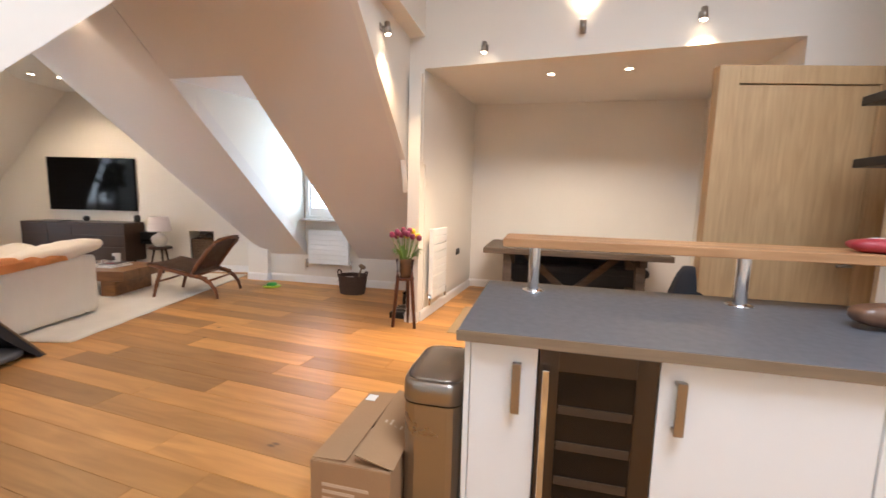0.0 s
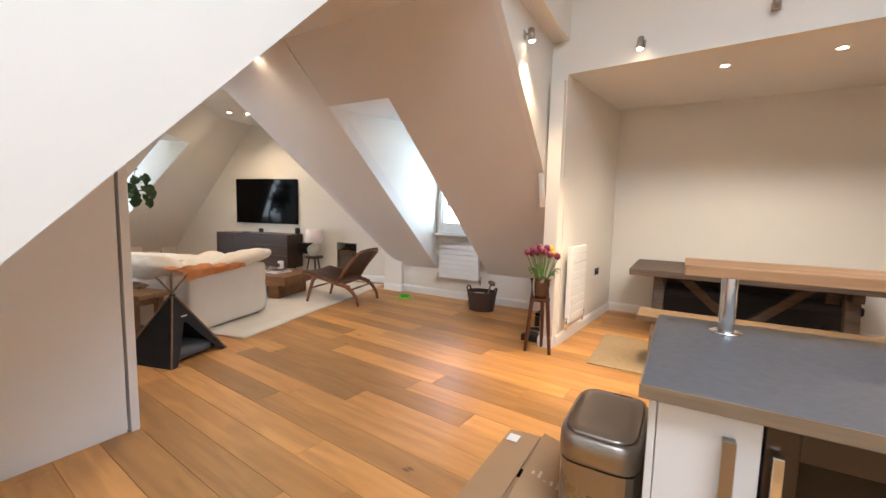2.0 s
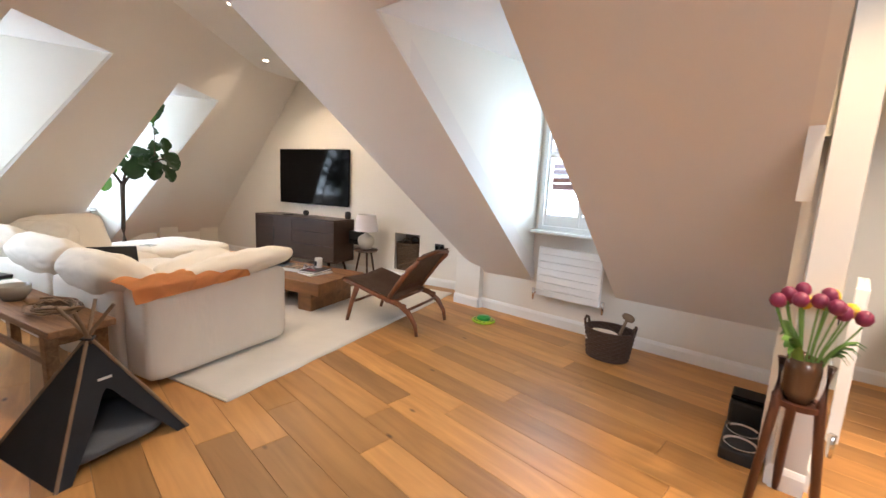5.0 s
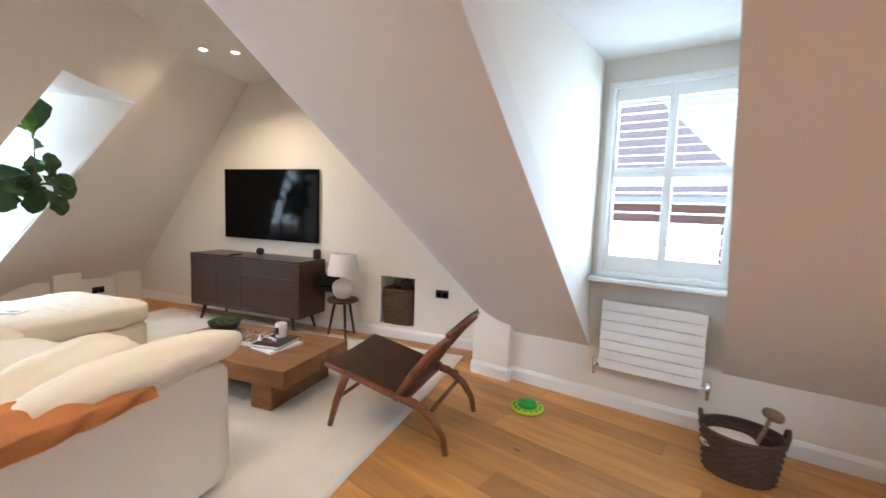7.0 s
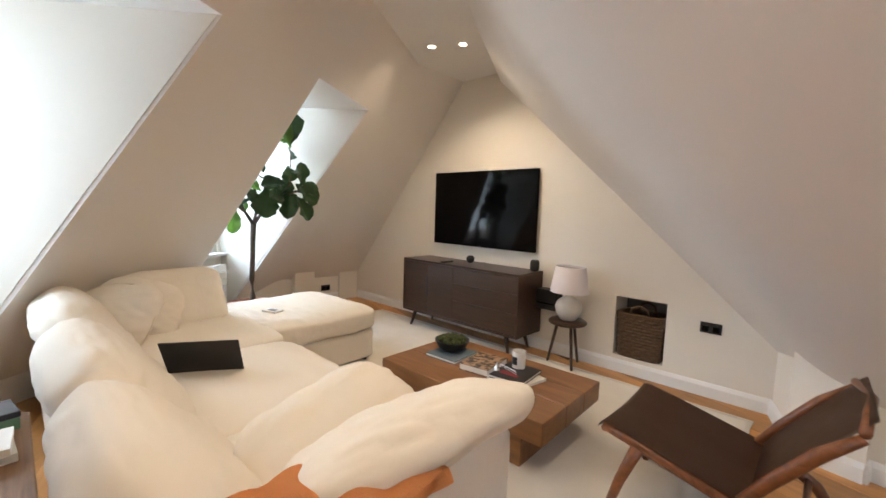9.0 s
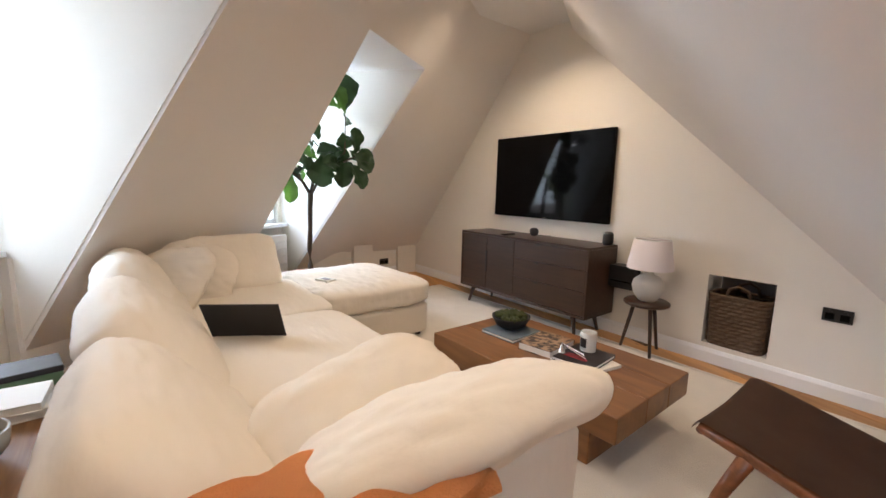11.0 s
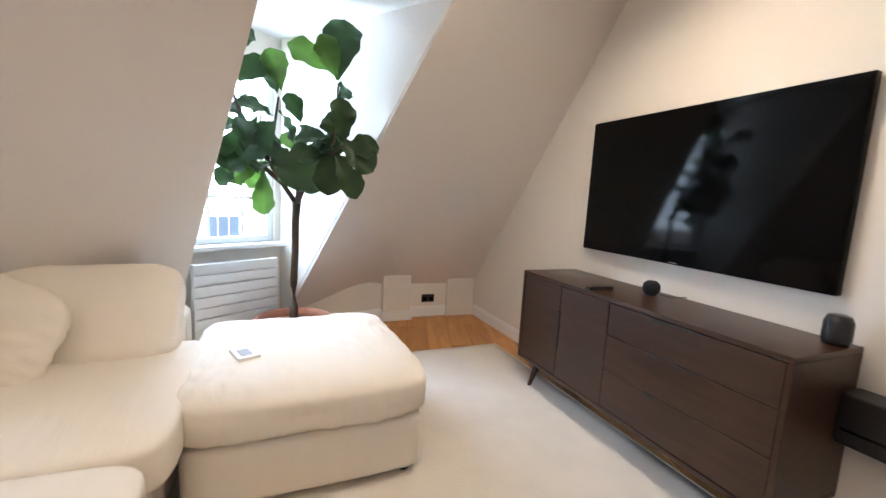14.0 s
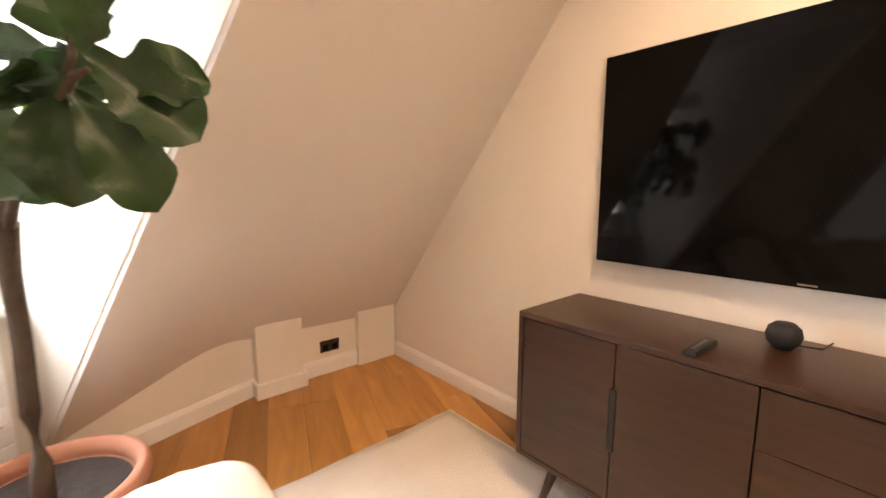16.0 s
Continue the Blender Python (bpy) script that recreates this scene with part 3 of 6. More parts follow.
for a, b in ((tvp(5.19, 0), tvp(0.05, 0)), ((-3.80, 5.74), (-4.12, 5.73)), ((-1.06, 5.74), (-3.80, 5.74)), ((-4.13, 5.73), tvp(5.19, 0)),
             (tvp(0, 0), tvp(0, 1.05)), (tvp(0, 1.05), uv(3.93, 8.34)), ((-0.94, 4.30), (-1.07, 4.30)), ((-0.735, 6.4), (-0.935, 4.36)), ((2.35, 6.4), (-0.73, 6.4)),
             ((-1.07, 4.3), (-1.07, 5.74)), ((-3.80, 5.66), (-4.15, 5.66)), ((-4.15, 5.66), (-4.15, 5.73)), ((-3.80, 5.74), (-3.80, 5.66))):
    skirting(a, b)
solid("trim_box_base", boxed(-0.02, 0.115, -1.09, -0.76, 0, 0.1, 0.006), WHITE, "white skirting round pipe casing", "skirting", at=tvm(0, 0))


def socket(m, label):
    ob = thing("wall_socket", m, label, "socket")
    part("plate", boxed(-0.073, 0.073, -0.008, 0, -0.043, 0.043, 0.003), BLACKM, ob)
    for x in (-0.036, 0.036):
        bm = boxed(x - 0.022, x + 0.022, -0.0095, -0.007, -0.03, 0.012)
        part("outlet", bm, SCREEN, ob)
        part("rocker_switch", boxed(x - 0.008, x + 0.008, -0.012, -0.007, 0.018, 0.034, 0.001), BLACKM, ob)


socket(tvm(4.78, 0, 0.555), "black double socket on cream wall")
socket(tvm(0, 0.55, 0.2, 90), "black double socket on low wall")
socket(pose(-0.80, 5.72, 0.62, 0, 0, 84 + 0), "black double socket on alcove wall")


def downlight(x, y, z, power, aim=None):
    ob = thing("downlight", pose(x, y, z), "round recessed ceiling downlight, switched on", "light", "recessed downlights")
    part("rim", lathe([(0.03, -0.001), (0.045, -0.004), (0.047, 0.0), (0.03, 0.004)], 24), WHITE, ob, smooth=True)
    part("lens", lathe([(0.0, -0.002), (0.03, -0.002), (0.03, 0.003)], 20), LAMPGLOW, ob, "glowing warm lens")


for x, y in SPOTS:
    downlight(x, y, CZ, 0)
for x, y in ((0.33, 4.82), (1.08, 4.74)):
    downlight(x, y, 2.664 + 0.04 * (y - 4.43), 0)
downlight(-2.79, 4.74, 2.42 + 1.2 * 0.07, 0)
downlight(-8.12, 3.09, 2.475, 0)
ob = thing("smoke_detector", pose(-4.75, 3.0, CZ), "white round smoke detector on ceiling", "detector")
part("housing", lathe([(0.055, 0.0), (0.055, -0.02), (0.042, -0.034), (0.0, -0.036)], 24), WHITE, ob, smooth=True)
ob = thing("ceiling_vent", pose(-4.55, 2.75, CZ, 0, 0, 20), "small flat grey ceiling vent", "vent")
part("plate", boxed(-0.09, 0.09, -0.05, 0.05, -0.008, 0.0, 0.003), material("vent_grey", (0.4, 0.39, 0.38), 0.6), ob)


def wall_spot(m, up):
    ob = thing("wall_spotlight", m, "small brushed metal wall spotlight, switched on", "light", "wall spotlights")
    part("mount", boxed(-0.03, 0.03, -0.012, 0, -0.03, 0.03, 0.004), STEEL, ob)
    part("arm", tube([(0, 0, 0), (0, -0.06, 0.0)], 0.008), STEEL, ob)
    tilt = 0.06 if up else -0.06
    part("head", tube([(0, -0.06, -tilt * 0.6), (0, -0.07, tilt)], [0.024, 0.03], 16), STEEL, ob, smooth=True)
    part("bulb", tube([(0, -0.0702, tilt), (0, -0.0712, tilt * 1.08)], [0.025, 0.022], 16), LAMPGLOW, ob, "glowing warm bulb")


for x, z, up in ((-0.30, 2.80, False), (0.58, 2.87, True), (1.50, 2.89, False)):
    y = 4.415 - 0.107 * (x + 1.3)
    wall_spot(pose(x, y, z, 0, 0, -6), up)
    spot_light("wall_spot_lamp", (x, y - 0.1, z + (0.09 if up else -0.09)), (x, y - 0.02 if up else y - 0.2, z + (1 if up else -1)), 1.4 if up else 24 if x < 0 else 9, 110 if x > 0 else 75)
wall_spot(pose(-1.1, 3.6, 2.77, 0, 0, 90), False)
spot_light("wall_spot_lamp", (-0.99, 3.6, 2.68), (-0.75, 3.85, 1.0), 6.5, 100)


# ---------------------------------------------------------------- windows, shutters, radiators
def shutter_window():
    """Tier-on-tier plantation shutters in the east dormer."""
    ob = thing("window_1", pose(0, 0, 0), "white window with louvred plantation shutters", "window", kind="structure")
    y0, y1 = 5.735, 5.765
    for x0, x1, z0, z1 in ((WX0, WX0 + 0.045, WZ0, WZ1), (WX1 - 0.045, WX1, WZ0, WZ1), (WX0 + 0.045, WX1 - 0.045, WZ0, WZ0 + 0.04), (WX0 + 0.045, WX1 - 0.045, WZ1 - 0.04, WZ1)):
        part("window_frame", boxed(x0, x1, y0 - 0.03, y0 + 0.05, z0, z1, 0.003), WHITE, ob)
    xm = (WX0 + WX1) / 2
    for k, (x0, x1) in enumerate(((WX0 + 0.0455, xm - 0.0005), (xm + 0.0005, WX1 - 0.0455))):
        for z0, z1, lo, hi in ((WZ0 + 0.0405, 1.7585, 0.115, 0.035), (1.7595, WZ1 - 0.0405, 0.035, 0.09)):
            sh = thing("shutter_panel", Matrix(), "", "")
            sh.parent = ob
            side = 0.028
            for a, b, c, d in ((x0, x0 + side, z0, z1), (x1 - side, x1, z0, z1), (x0 + side, x1 - side, z0, z0 + lo), (x0 + side, x1 - side, z1 - hi, z1)):
                part("stile", boxed(a, b, y0, y1, c, d, 0.002), WHITE, sh)
            n = 8
            for i in range(n):
                z = z0 + lo + (z1 - z0 - lo - hi) * (i + 0.5) / n
                bm = beam((x0 + side + 0.001, 5.75, z), (x1 - side - 0.001, 5.75, z), 0.062, 0.008, 0.003, up=(0, -0.16, 0.98) if z0 > 1.5 else (0, -0.14, 0.99))
                part("louvre", bm, WHITE, sh)
    gl = part("pane", boxed(WX0 + 0.02, WX1 - 0.02, 5.86, 5.866, WZ0 + 0.02, WZ1 - 0.02), GLASS, ob)
    gl.visible_shadow = False
    for z in (WZ0 + 0.02, 1.7, WZ1 - 0.02):
        part("sash_bar", boxed(WX0, WX1, 5.845, 5.88, z - 0.025, z + 0.025, 0.003), WHITE, ob)
    part("sash_bar", boxed(xm - 0.02, xm + 0.02, 5.845, 5.88, WZ0, WZ1, 0.003), WHITE, ob)
    solid("window_sill", boxed(DX0 + 0.01, DX1 - 0.01, 5.60, 5.74, 0.965, 0.995, 0.006), WHITE, "white painted window sill", "sill")


shutter_window()


def sash_window(name, bl, br, z0, z1):
    a, b = Vector(bl), Vector(br)
    e = (b - a).normalized()
    w = (b - a).length
    ang = math.degrees(math.atan2(e.y, e.x))
    ob = thing(name, pose(a.x, a.y, 0, 0, 0, ang), "white sash window in dormer, daylight outside", "window", kind="structure")
    x0, x1 = 0.06, w - 0.06
    for p, q, c, d in ((x0, x0 + 0.05, z0, z1), (x1 - 0.05, x1, z0, z1), (x0, x1, z0, z0 + 0.05), (x0, x1, z1 - 0.05, z1), (x0, x1, (z0 + z1) / 2 - 0.02, (z0 + z1) / 2 + 0.02)):
        part("window_frame", boxed(p, q, 0.03, 0.075, c, d, 0.003), WHITE, ob)
    for k in (1, 2):
        xx = x0 + (x1 - x0) * k / 3
        part("glazing_bar", boxed(xx - 0.009, xx + 0.009, 0.04, 0.065, z0, z1, 0.002), WHITE, ob)
    for k in (0.25, 0.75):
        zz = z0 + (z1 - z0) * k
        part("glazing_bar", boxed(x0, x1, 0.042, 0.063, zz - 0.009, zz + 0.009, 0.002), WHITE, ob)
    gl = part("pane", boxed(x0, x1, 0.05, 0.054, z0, z1), GLASS, ob)
    gl.visible_shadow = False
    part("window_sill", boxed(0.0, w, -0.1, 0.03, z0 - 0.035, z0, 0.006), WHITE, ob)


sash_window("window_2", D2[2], D2[3], 0.84, 2.3)
sash_window("window_3", D1[2], D1[3], 0.84, 2.3)


def radiator(m, w, h, label, rows=7):
    """Flat horizontal panels on a wall; x along, -y into the room, z from its underside."""
    ob = thing("radiator", m, label, "radiator")
    for i in range(rows):
        z = h * i / rows
        part("panel_tube", boxed(0, w, -0.075, -0.055, z + 0.004, z + h / rows - 0.003, 0.004), WHITE, ob)
    part("back_panel", boxed(0.01, w - 0.01, -0.054, -0.03, 0.01, h - 0.004, 0.002), WHITE, ob)
    for x in (-0.002, w - 0.03):
        part("side_cover", boxed(x, x + 0.032, -0.07, -0.026, 0.002, h - 0.002, 0.003), WHITE, ob)
    for x in (0.12, w - 0.12):
        part("bracket", boxed(x - 0.02, x + 0.02, -0.03, 0.0, h * 0.3, h * 0.8, 0.003), WHITE, ob)
    for x, nm in ((-0.035, "valve"), (w + 0.035, "valve")):
        part(nm, tube([(x, -0.05, -0.06), (x, -0.05, 0.06)], [0.012, 0.018], 14), CHROME, ob, "chrome valve", smooth=True)
        part("pipe", tube([(x, -0.05, 0.0), (x + (0.03 if x < 0 else -0.03), -0.05, 0.02)], 0.008), CHROME, ob)
    return ob


radiator(pose(-3.06, 5.69, 0.325), 0.65, 0.51, "white flat-panel radiator under dormer window")
a = Vector(uv(3.93, 7.53))
radiator(pose(a.x, a.y, 0.16, 0, 0, 135), 0.65, 0.57, "white flat-panel radiator under west window")
radiator(pose(-0.905, 4.52, 0.22, 0, 0, 84.0), 0.46, 0.79, "tall white flat-panel radiator on alcove wall", 9)


# ---------------------------------------------------------------- living room furniture
def sideboard():
    ob = thing("sideboard", tvm(1.66, 0.02), "dark walnut mid-century sideboard with tapered legs", "sideboard")
    W, D, z0, z1 = 1.64, 0.45, 0.195, 0.825
    part("top", boxed(0, W, -D, 0, z1 - 0.022, z1, 0.003), WALNUT, ob)
    part("bottom", boxed(0.0, W, -D, 0, z0, z0 + 0.022, 0.003), WALNUT, ob)
    for x in (0, W - 0.022):
        part("side_panel", boxed(x, x + 0.022, -D, 0, z0 + 0.022, z1 - 0.022, 0.002), WALNUT, ob)
    part("back_panel", boxed(0.022, W - 0.022, -0.015, 0, z0 + 0.022, z1 - 0.022), WALNUT, ob)
    part("divider", boxed(0.80, 0.815, -D + 0.03, -0.015, z0 + 0.022, z1 - 0.022), WALNUT, ob)
    for k, (x0, x1) in enumerate(((0.025, 0.408), (0.412, 0.80))):
        d = part("door", boxed(x0, x1, -D + 0.004, -D + 0.022, z0 + 0.026, z1 - 0.026, 0.002), WALNUT, ob)
        # the pull isn't cut in: a black strip gives the recess its shade
        if k == 0:
            part("handle", boxed(0.396, 0.422, -D - 0.001, -D + 0.01, 0.41, 0.64, 0.004), BLACKM, d, "black strip for the shade in a recessed pull")
    zz = [z0 + 0.026, 0.435, 0.625, z1 - 0.026]
    for i in range(3):
        d = part("drawer", boxed(0.804, W - 0.025, -D + 0.004, -D + 0.022, zz[i] + 0.0015, zz[i + 1] - 0.0015, 0.002), WALNUT, ob)
        # notch and groove are uncut too, their shade laid on as black pieces
        part("handle", boxed(1.06, 1.115, -D + 0.001, -D + 0.014, zz[i + 1] - 0.026, zz[i + 1] - 0.002, 0.004), BLACKM, d, "black patch for the shade in a finger notch")
        part("groove", boxed(1.105, 1.32, -D + 0.003, -D + 0.014, zz[i + 1] - 0.010, zz[i + 1] - 0.003, 0.002), BLACKM, d, "black line for the shade in a shallow groove")
    for x, y, dx, dy in ((0.16, -0.07, -0.05, 0.03), (W - 0.16, -0.07, 0.05, 0.03), (0.16, -D + 0.07, -0.05, -0.03), (W - 0.16, -D + 0.07, 0.05, -0.03)):
        part("leg", leg((x, y, z0), (x + dx, y + dy, 0), 0.024, 0.013), WALNUT, ob, smooth=True)


sideboard()


def television():
    ob = thing("television", tvm(1.75, 0), "large black flat-screen television hung on wall", "television")
    part("housing", boxed(0, 1.45, -0.045, -0.006, 1.0, 1.868, 0.004), SCREEN, ob)
    part("screen", boxed(0.012, 1.438, -0.0475, -0.044, 1.024, 1.856), SCREEN, ob, "glossy dark screen")
    part("wall_bracket", boxed(0.5, 0.95, -0.007, 0, 1.25, 1.6), BLACKM, ob)
    part("badge", boxed(0.70, 0.75, -0.0482, -0.0472, 1.008, 1.014), STEEL, ob, "small silver mark")


television()
ob = thing("smart_speaker", tvm(2.45, 0.16, 0.825) @ Matrix.Scale(0.84, 4), "black ball-shaped smart speaker on sideboard", "speaker")
part("body", lathe([(0.0, 0.0), (0.03, 0.0), (0.05, 0.025), (0.056, 0.05), (0.05, 0.078), (0.03, 0.096), (0.0, 0.1)], 28), material("speaker_cloth", (0.02, 0.02, 0.024), 0.9, bump=0.4, bump_scale=300), ob, smooth=True)
part("cable", tube([(0.04, 0.03, 0.012), (0.1, 0.08, 0.004), (0.12, 0.2, 0.004)], 0.003, 6), BLACKM, ob)
ob = thing("speaker", tvm(3.245, 0.10, 0.825), "small black rounded speaker on sideboard", "speaker")
part("body", lathe([(0.0, 0.0), (0.04, 0.0), (0.046, 0.02), (0.046, 0.09), (0.036, 0.112), (0.0, 0.118)], 24), BLACKM, ob, smooth=True)
part("control_ring", lathe([(0.02, 0.1185), (0.026, 0.1175), (0.026, 0.115)], 20), STEEL, ob)
ob = thing("remote_control", tvm(2.29, 0.38, 0.825, 88), "black remote control lying on sideboard", "remote")
part("body", boxed(-0.085, 0.085, -0.02, 0.02, 0, 0.02, 0.006), BLACKM, ob)
for i in range(6):
    part("button", boxed(-0.06 + i * 0.02, -0.05 + i * 0.02, -0.006, 0.006, 0.02, 0.0225, 0.001), STEEL, ob)
ob = thing("media_box", tvm(3.40, 0.0, 0.47), "black media box on wall bracket beside sideboard", "media box")
part("body", boxed(-0.10, 0.12, -0.14, -0.0, 0, 0.19, 0.008), BLACKM, ob)
part("slot", boxed(-0.08, 0.10, -0.142, -0.139, 0.05, 0.06), SCREEN, ob)
part("bracket", boxed(-0.1, 0.12, -0.12, 0, -0.012, -0.002, 0.002), BLACKM, ob)

STM = tvm(3.70, 0.235)


def stool():
    ob = thing("stool", STM, "small round dark walnut three-legged stool", "stool")
    part("seat", lathe([(0, 0.40), (0.155, 0.40), (0.172, 0.412), (0.172, 0.428), (0.16, 0.438), (0.0, 0.436)], 36), WALNUT, ob, smooth=True)
    for k in range(3):
        a = math.radians(75 + 120 * k)
        part("leg", leg((0.09 * math.cos(a), 0.09 * math.sin(a), 0.40), (0.17 * math.cos(a), 0.17 * math.sin(a), 0), 0.016, 0.012), WALNUT, ob, smooth=True)


stool()
ob = thing("table_lamp", STM @ pose(0, 0, 0.4375), "white ceramic table lamp with pale linen shade", "lamp")
part("base", lathe([(0.0, 0.0), (0.06, 0.0), (0.075, 0.012), (0.11, 0.07), (0.122, 0.12), (0.112, 0.165), (0.075, 0.2), (0.04, 0.212), (0.032, 0.235), (0.0, 0.236)], 36), CERAMIC, ob, smooth=True)
part("stem", tube([(0, 0, 0.23), (0, 0, 0.36)], 0.008), STEEL, ob)
part("shade", lathe([(0.172, 0.262), (0.135, 0.495), (0.132, 0.495), (0.169, 0.262), (0.172, 0.262)], 40), SHADE, ob, "pale linen drum shade", smooth=True)
part("shade_ring", lathe([(0.136, 0.492), (0.136, 0.498), (0.13, 0.498), (0.13, 0.492), (0.136, 0.492)], 30), WHITE, ob)
part("spider", beam((-0.133, 0, 0.488), (0.133, 0, 0.488), 0.006, 0.004, 0), STEEL, ob)


def woven_bin(name, m, label, w, d, h, mat, taper=0.9, rows=14, square=True):
    ob = thing(name, m, label, "basket")
    bm = bmesh.new()
    n = 48
    for i in range(rows):
        z0, z1 = h * i / rows, h * (i + 1) / rows
        rings = []
        for z, g in ((z0, 0.0), ((z0 + z1) / 2, 0.007), (z1, 0.0)):
            k = taper + (1 - taper) * z / h
            ring = []
            for j in range(n):
                a = 2 * math.pi * j / n
                c, s = math.cos(a), math.sin(a)
                p = 5.0 if square else 2.0
                r = 1 / ((abs(c) ** p + abs(s) ** p) ** (1 / p))
                wv = g * (1 + 0.9 * math.sin(j * math.pi / 1.5 + i * math.pi))
                ring.append(bm.verts.new(((w / 2 * k * r + wv) * c, (d / 2 * k * r + wv) * s, z)))
            rings.append(ring)
        for a, b in zip(rings, rings[1:]):
            for j in range(n):
                bm.faces.new((a[j], a[(j + 1) % n], b[(j + 1) % n], b[j]))
    part("weave", bm, mat, ob, smooth=False)
    bm = bmesh.new()
    ring = []
    for j in range(25):
        a = 2 * math.pi * j / 24
        p = 5.0 if square else 2.0
        c, s = math.cos(a), math.sin(a)
        r = 1 / ((abs(c) ** p + abs(s) ** p) ** (1 / p))
        ring.append((w / 2 * r * c, d / 2 * r * s, h))
    part("rim", tube(ring, 0.012, 8, bm), mat, ob, smooth=True)
    part("base", lathe([(0, 0.006), (min(w, d) / 2 * taper, 0.006), (min(w, d) / 2 * taper, 0.014), (0, 0.014)], 24), mat, ob)
    return ob


ob = woven_bin("log_basket", tvm(4.245, -0.12, 0.152), "brown seagrass basket standing in wall niche", 0.395, 0.27, 0.39, SEAGRASS, 0.92)
for y in (-0.11, 0.11):
    part("handle", tube([(-0.08, y, 0.37), (-0.06, y * 1.05, 0.45), (0, y * 1.1, 0.475), (0.06, y * 1.05, 0.45), (0.08, y, 0.37)], 0.011, 8), SEAGRASS, ob, smooth=True)
ob = woven_bin("wicker_basket", pose(-2.2, 5.33, 0), "dark wicker basket of toys on floor", 0.40, 0.33, 0.25, WICKER, 0.84, 13, square=False)
for x in (-0.19, 0.19):
    part("handle", tube([(x, -0.05, 0.24), (x * 1.06, -0.045, 0.30), (x * 1.08, 0, 0.32), (x * 1.06, 0.045, 0.30), (x, 0.05, 0.24)], 0.011, 8), WICKER, ob, smooth=True)
ob = thing("toy_wand", pose(-2.13, 5.33, 0.02), "wooden toy wand standing in basket", "toy")
part("stick", tube([(-0.05, 0, 0), (0.06, 0.02, 0.36)], 0.012, 8), TWIG, ob, smooth=True)
part("tassel", cushion(0.1, 0.05, 0.06, pose(0.06, 0.02, 0.36, 0, 20, 0), 3, 0.2, 0.01, 6), TWIG, ob, smooth=True)
ob = thing("ball_toy", pose(-2.26, 5.32, 0.17), "crumpled pale cloth toy inside basket", "toy")
part("body", cushion(0.26, 0.2, 0.12, Matrix(), 3, 0.3, 0.025, 8, 3), LINEN2, ob, smooth=True)


def coffee_table():
    ob = thing("coffee_table", tvm(3.755, 1.555, 0.012, 1.0), "low chunky solid oak coffee table", "table")
    L, Wd, z0, z1 = 1.28, 0.76, 0.20, 0.328
    ys = [-Wd / 2, -0.10, 0.14, Wd / 2]
    for y0, y1 in zip(ys, ys[1:]):
        part("top_beam", boxed(-L / 2, L / 2, y0 + 0.001, y1 - 0.001, z0, z1, 0.005), COFFEE, ob)
    for x in (-0.40, 0.40):
        part("base_beam", boxed(x - 0.09, x + 0.09, -0.33, 0.33, 0.0, z0, 0.006), COFFEE, ob)
    return ob


coffee_table()
TOP = 0.3405


def book(name, m, w, d, h, cover, label, marks=()):
    ob = thing(name, m, label, "book")
    part("page_block", boxed(-w / 2 + 0.004, w / 2 - 0.004, -d / 2 + 0.004, d / 2 - 0.002, 0.004, h - 0.004), PAPER, ob, "white page block")
    for z in (0, h - 0.004):
        part("cover", boxed(-w / 2, w / 2, -d / 2, d / 2, z, z + 0.004, 0.001), cover, ob)
    part("spine", boxed(-w / 2, w / 2, d / 2 - 0.004, d / 2, 0.004, h - 0.004), cover, ob)
    for x0, x1, y0, y1, mt in marks:
        part("print", boxed(x0, x1, y0, y1, h, h + 0.0012), mt, ob)
    return ob


BLUE = material("blue_grey_cloth", (0.13, 0.17, 0.20), 0.7, var=0.05)
PATT = material("tapestry_cover", (0.40, 0.27, 0.17), 0.5, var=0.4, scale=24, colour2=(0.035, 0.022, 0.018))
_n, _l = PATT.node_tree.nodes, PATT.node_tree.links
_mr = _n.new("ShaderNodeMapRange")
_mr.inputs[1].default_value, _mr.inputs[2].default_value = 0.42, 0.58
_l.new(_n["Noise Texture"].outputs[0], _mr.inputs[0])
_l.new(_mr.outputs[0], _n["Mix (Legacy)"].inputs[0])
INK = material("black_cover", (0.018, 0.014, 0.016), 0.35, var=0.3, scale=15)
RED = material("red_print", (0.35, 0.03, 0.04), 0.5)
book("book", tvm(3.42, 1.52, TOP, 3), 0.27, 0.29, 0.022, BLUE, "blue-grey cloth book lying on coffee table")
book("book", tvm(3.72, 1.53, TOP, 8), 0.22, 0.29, 0.045, PATT, "thick art book with patterned brown cover")
book("magazine", tvm(4.0, 1.55, TOP, -10), 0.24, 0.30, 0.018, PAPER, "white magazine under black book")
book("magazine", tvm(3.98, 1.53, TOP + 0.0195, 6), 0.23, 0.29, 0.022, INK, "black magazine with dark red lettering", [(-0.08, 0.05, -0.08, -0.055, RED), (-0.08, 0.02, -0.045, -0.03, RED)])
ob = thing("bowl", tvm(3.385, 1.49, TOP + 0.0225), "black bowl filled with green moss", "bowl")
part("dish", lathe([(0.0, 0.0), (0.06, 0.0), (0.10, 0.025), (0.128, 0.075), (0.13, 0.085), (0.122, 0.082), (0.095, 0.035), (0.0, 0.012)], 36), material("black_stoneware", (0.012, 0.012, 0.012), 0.55, bump=0.2), ob, smooth=True)
bm = bmesh.new()
rnd = random.Random(4)
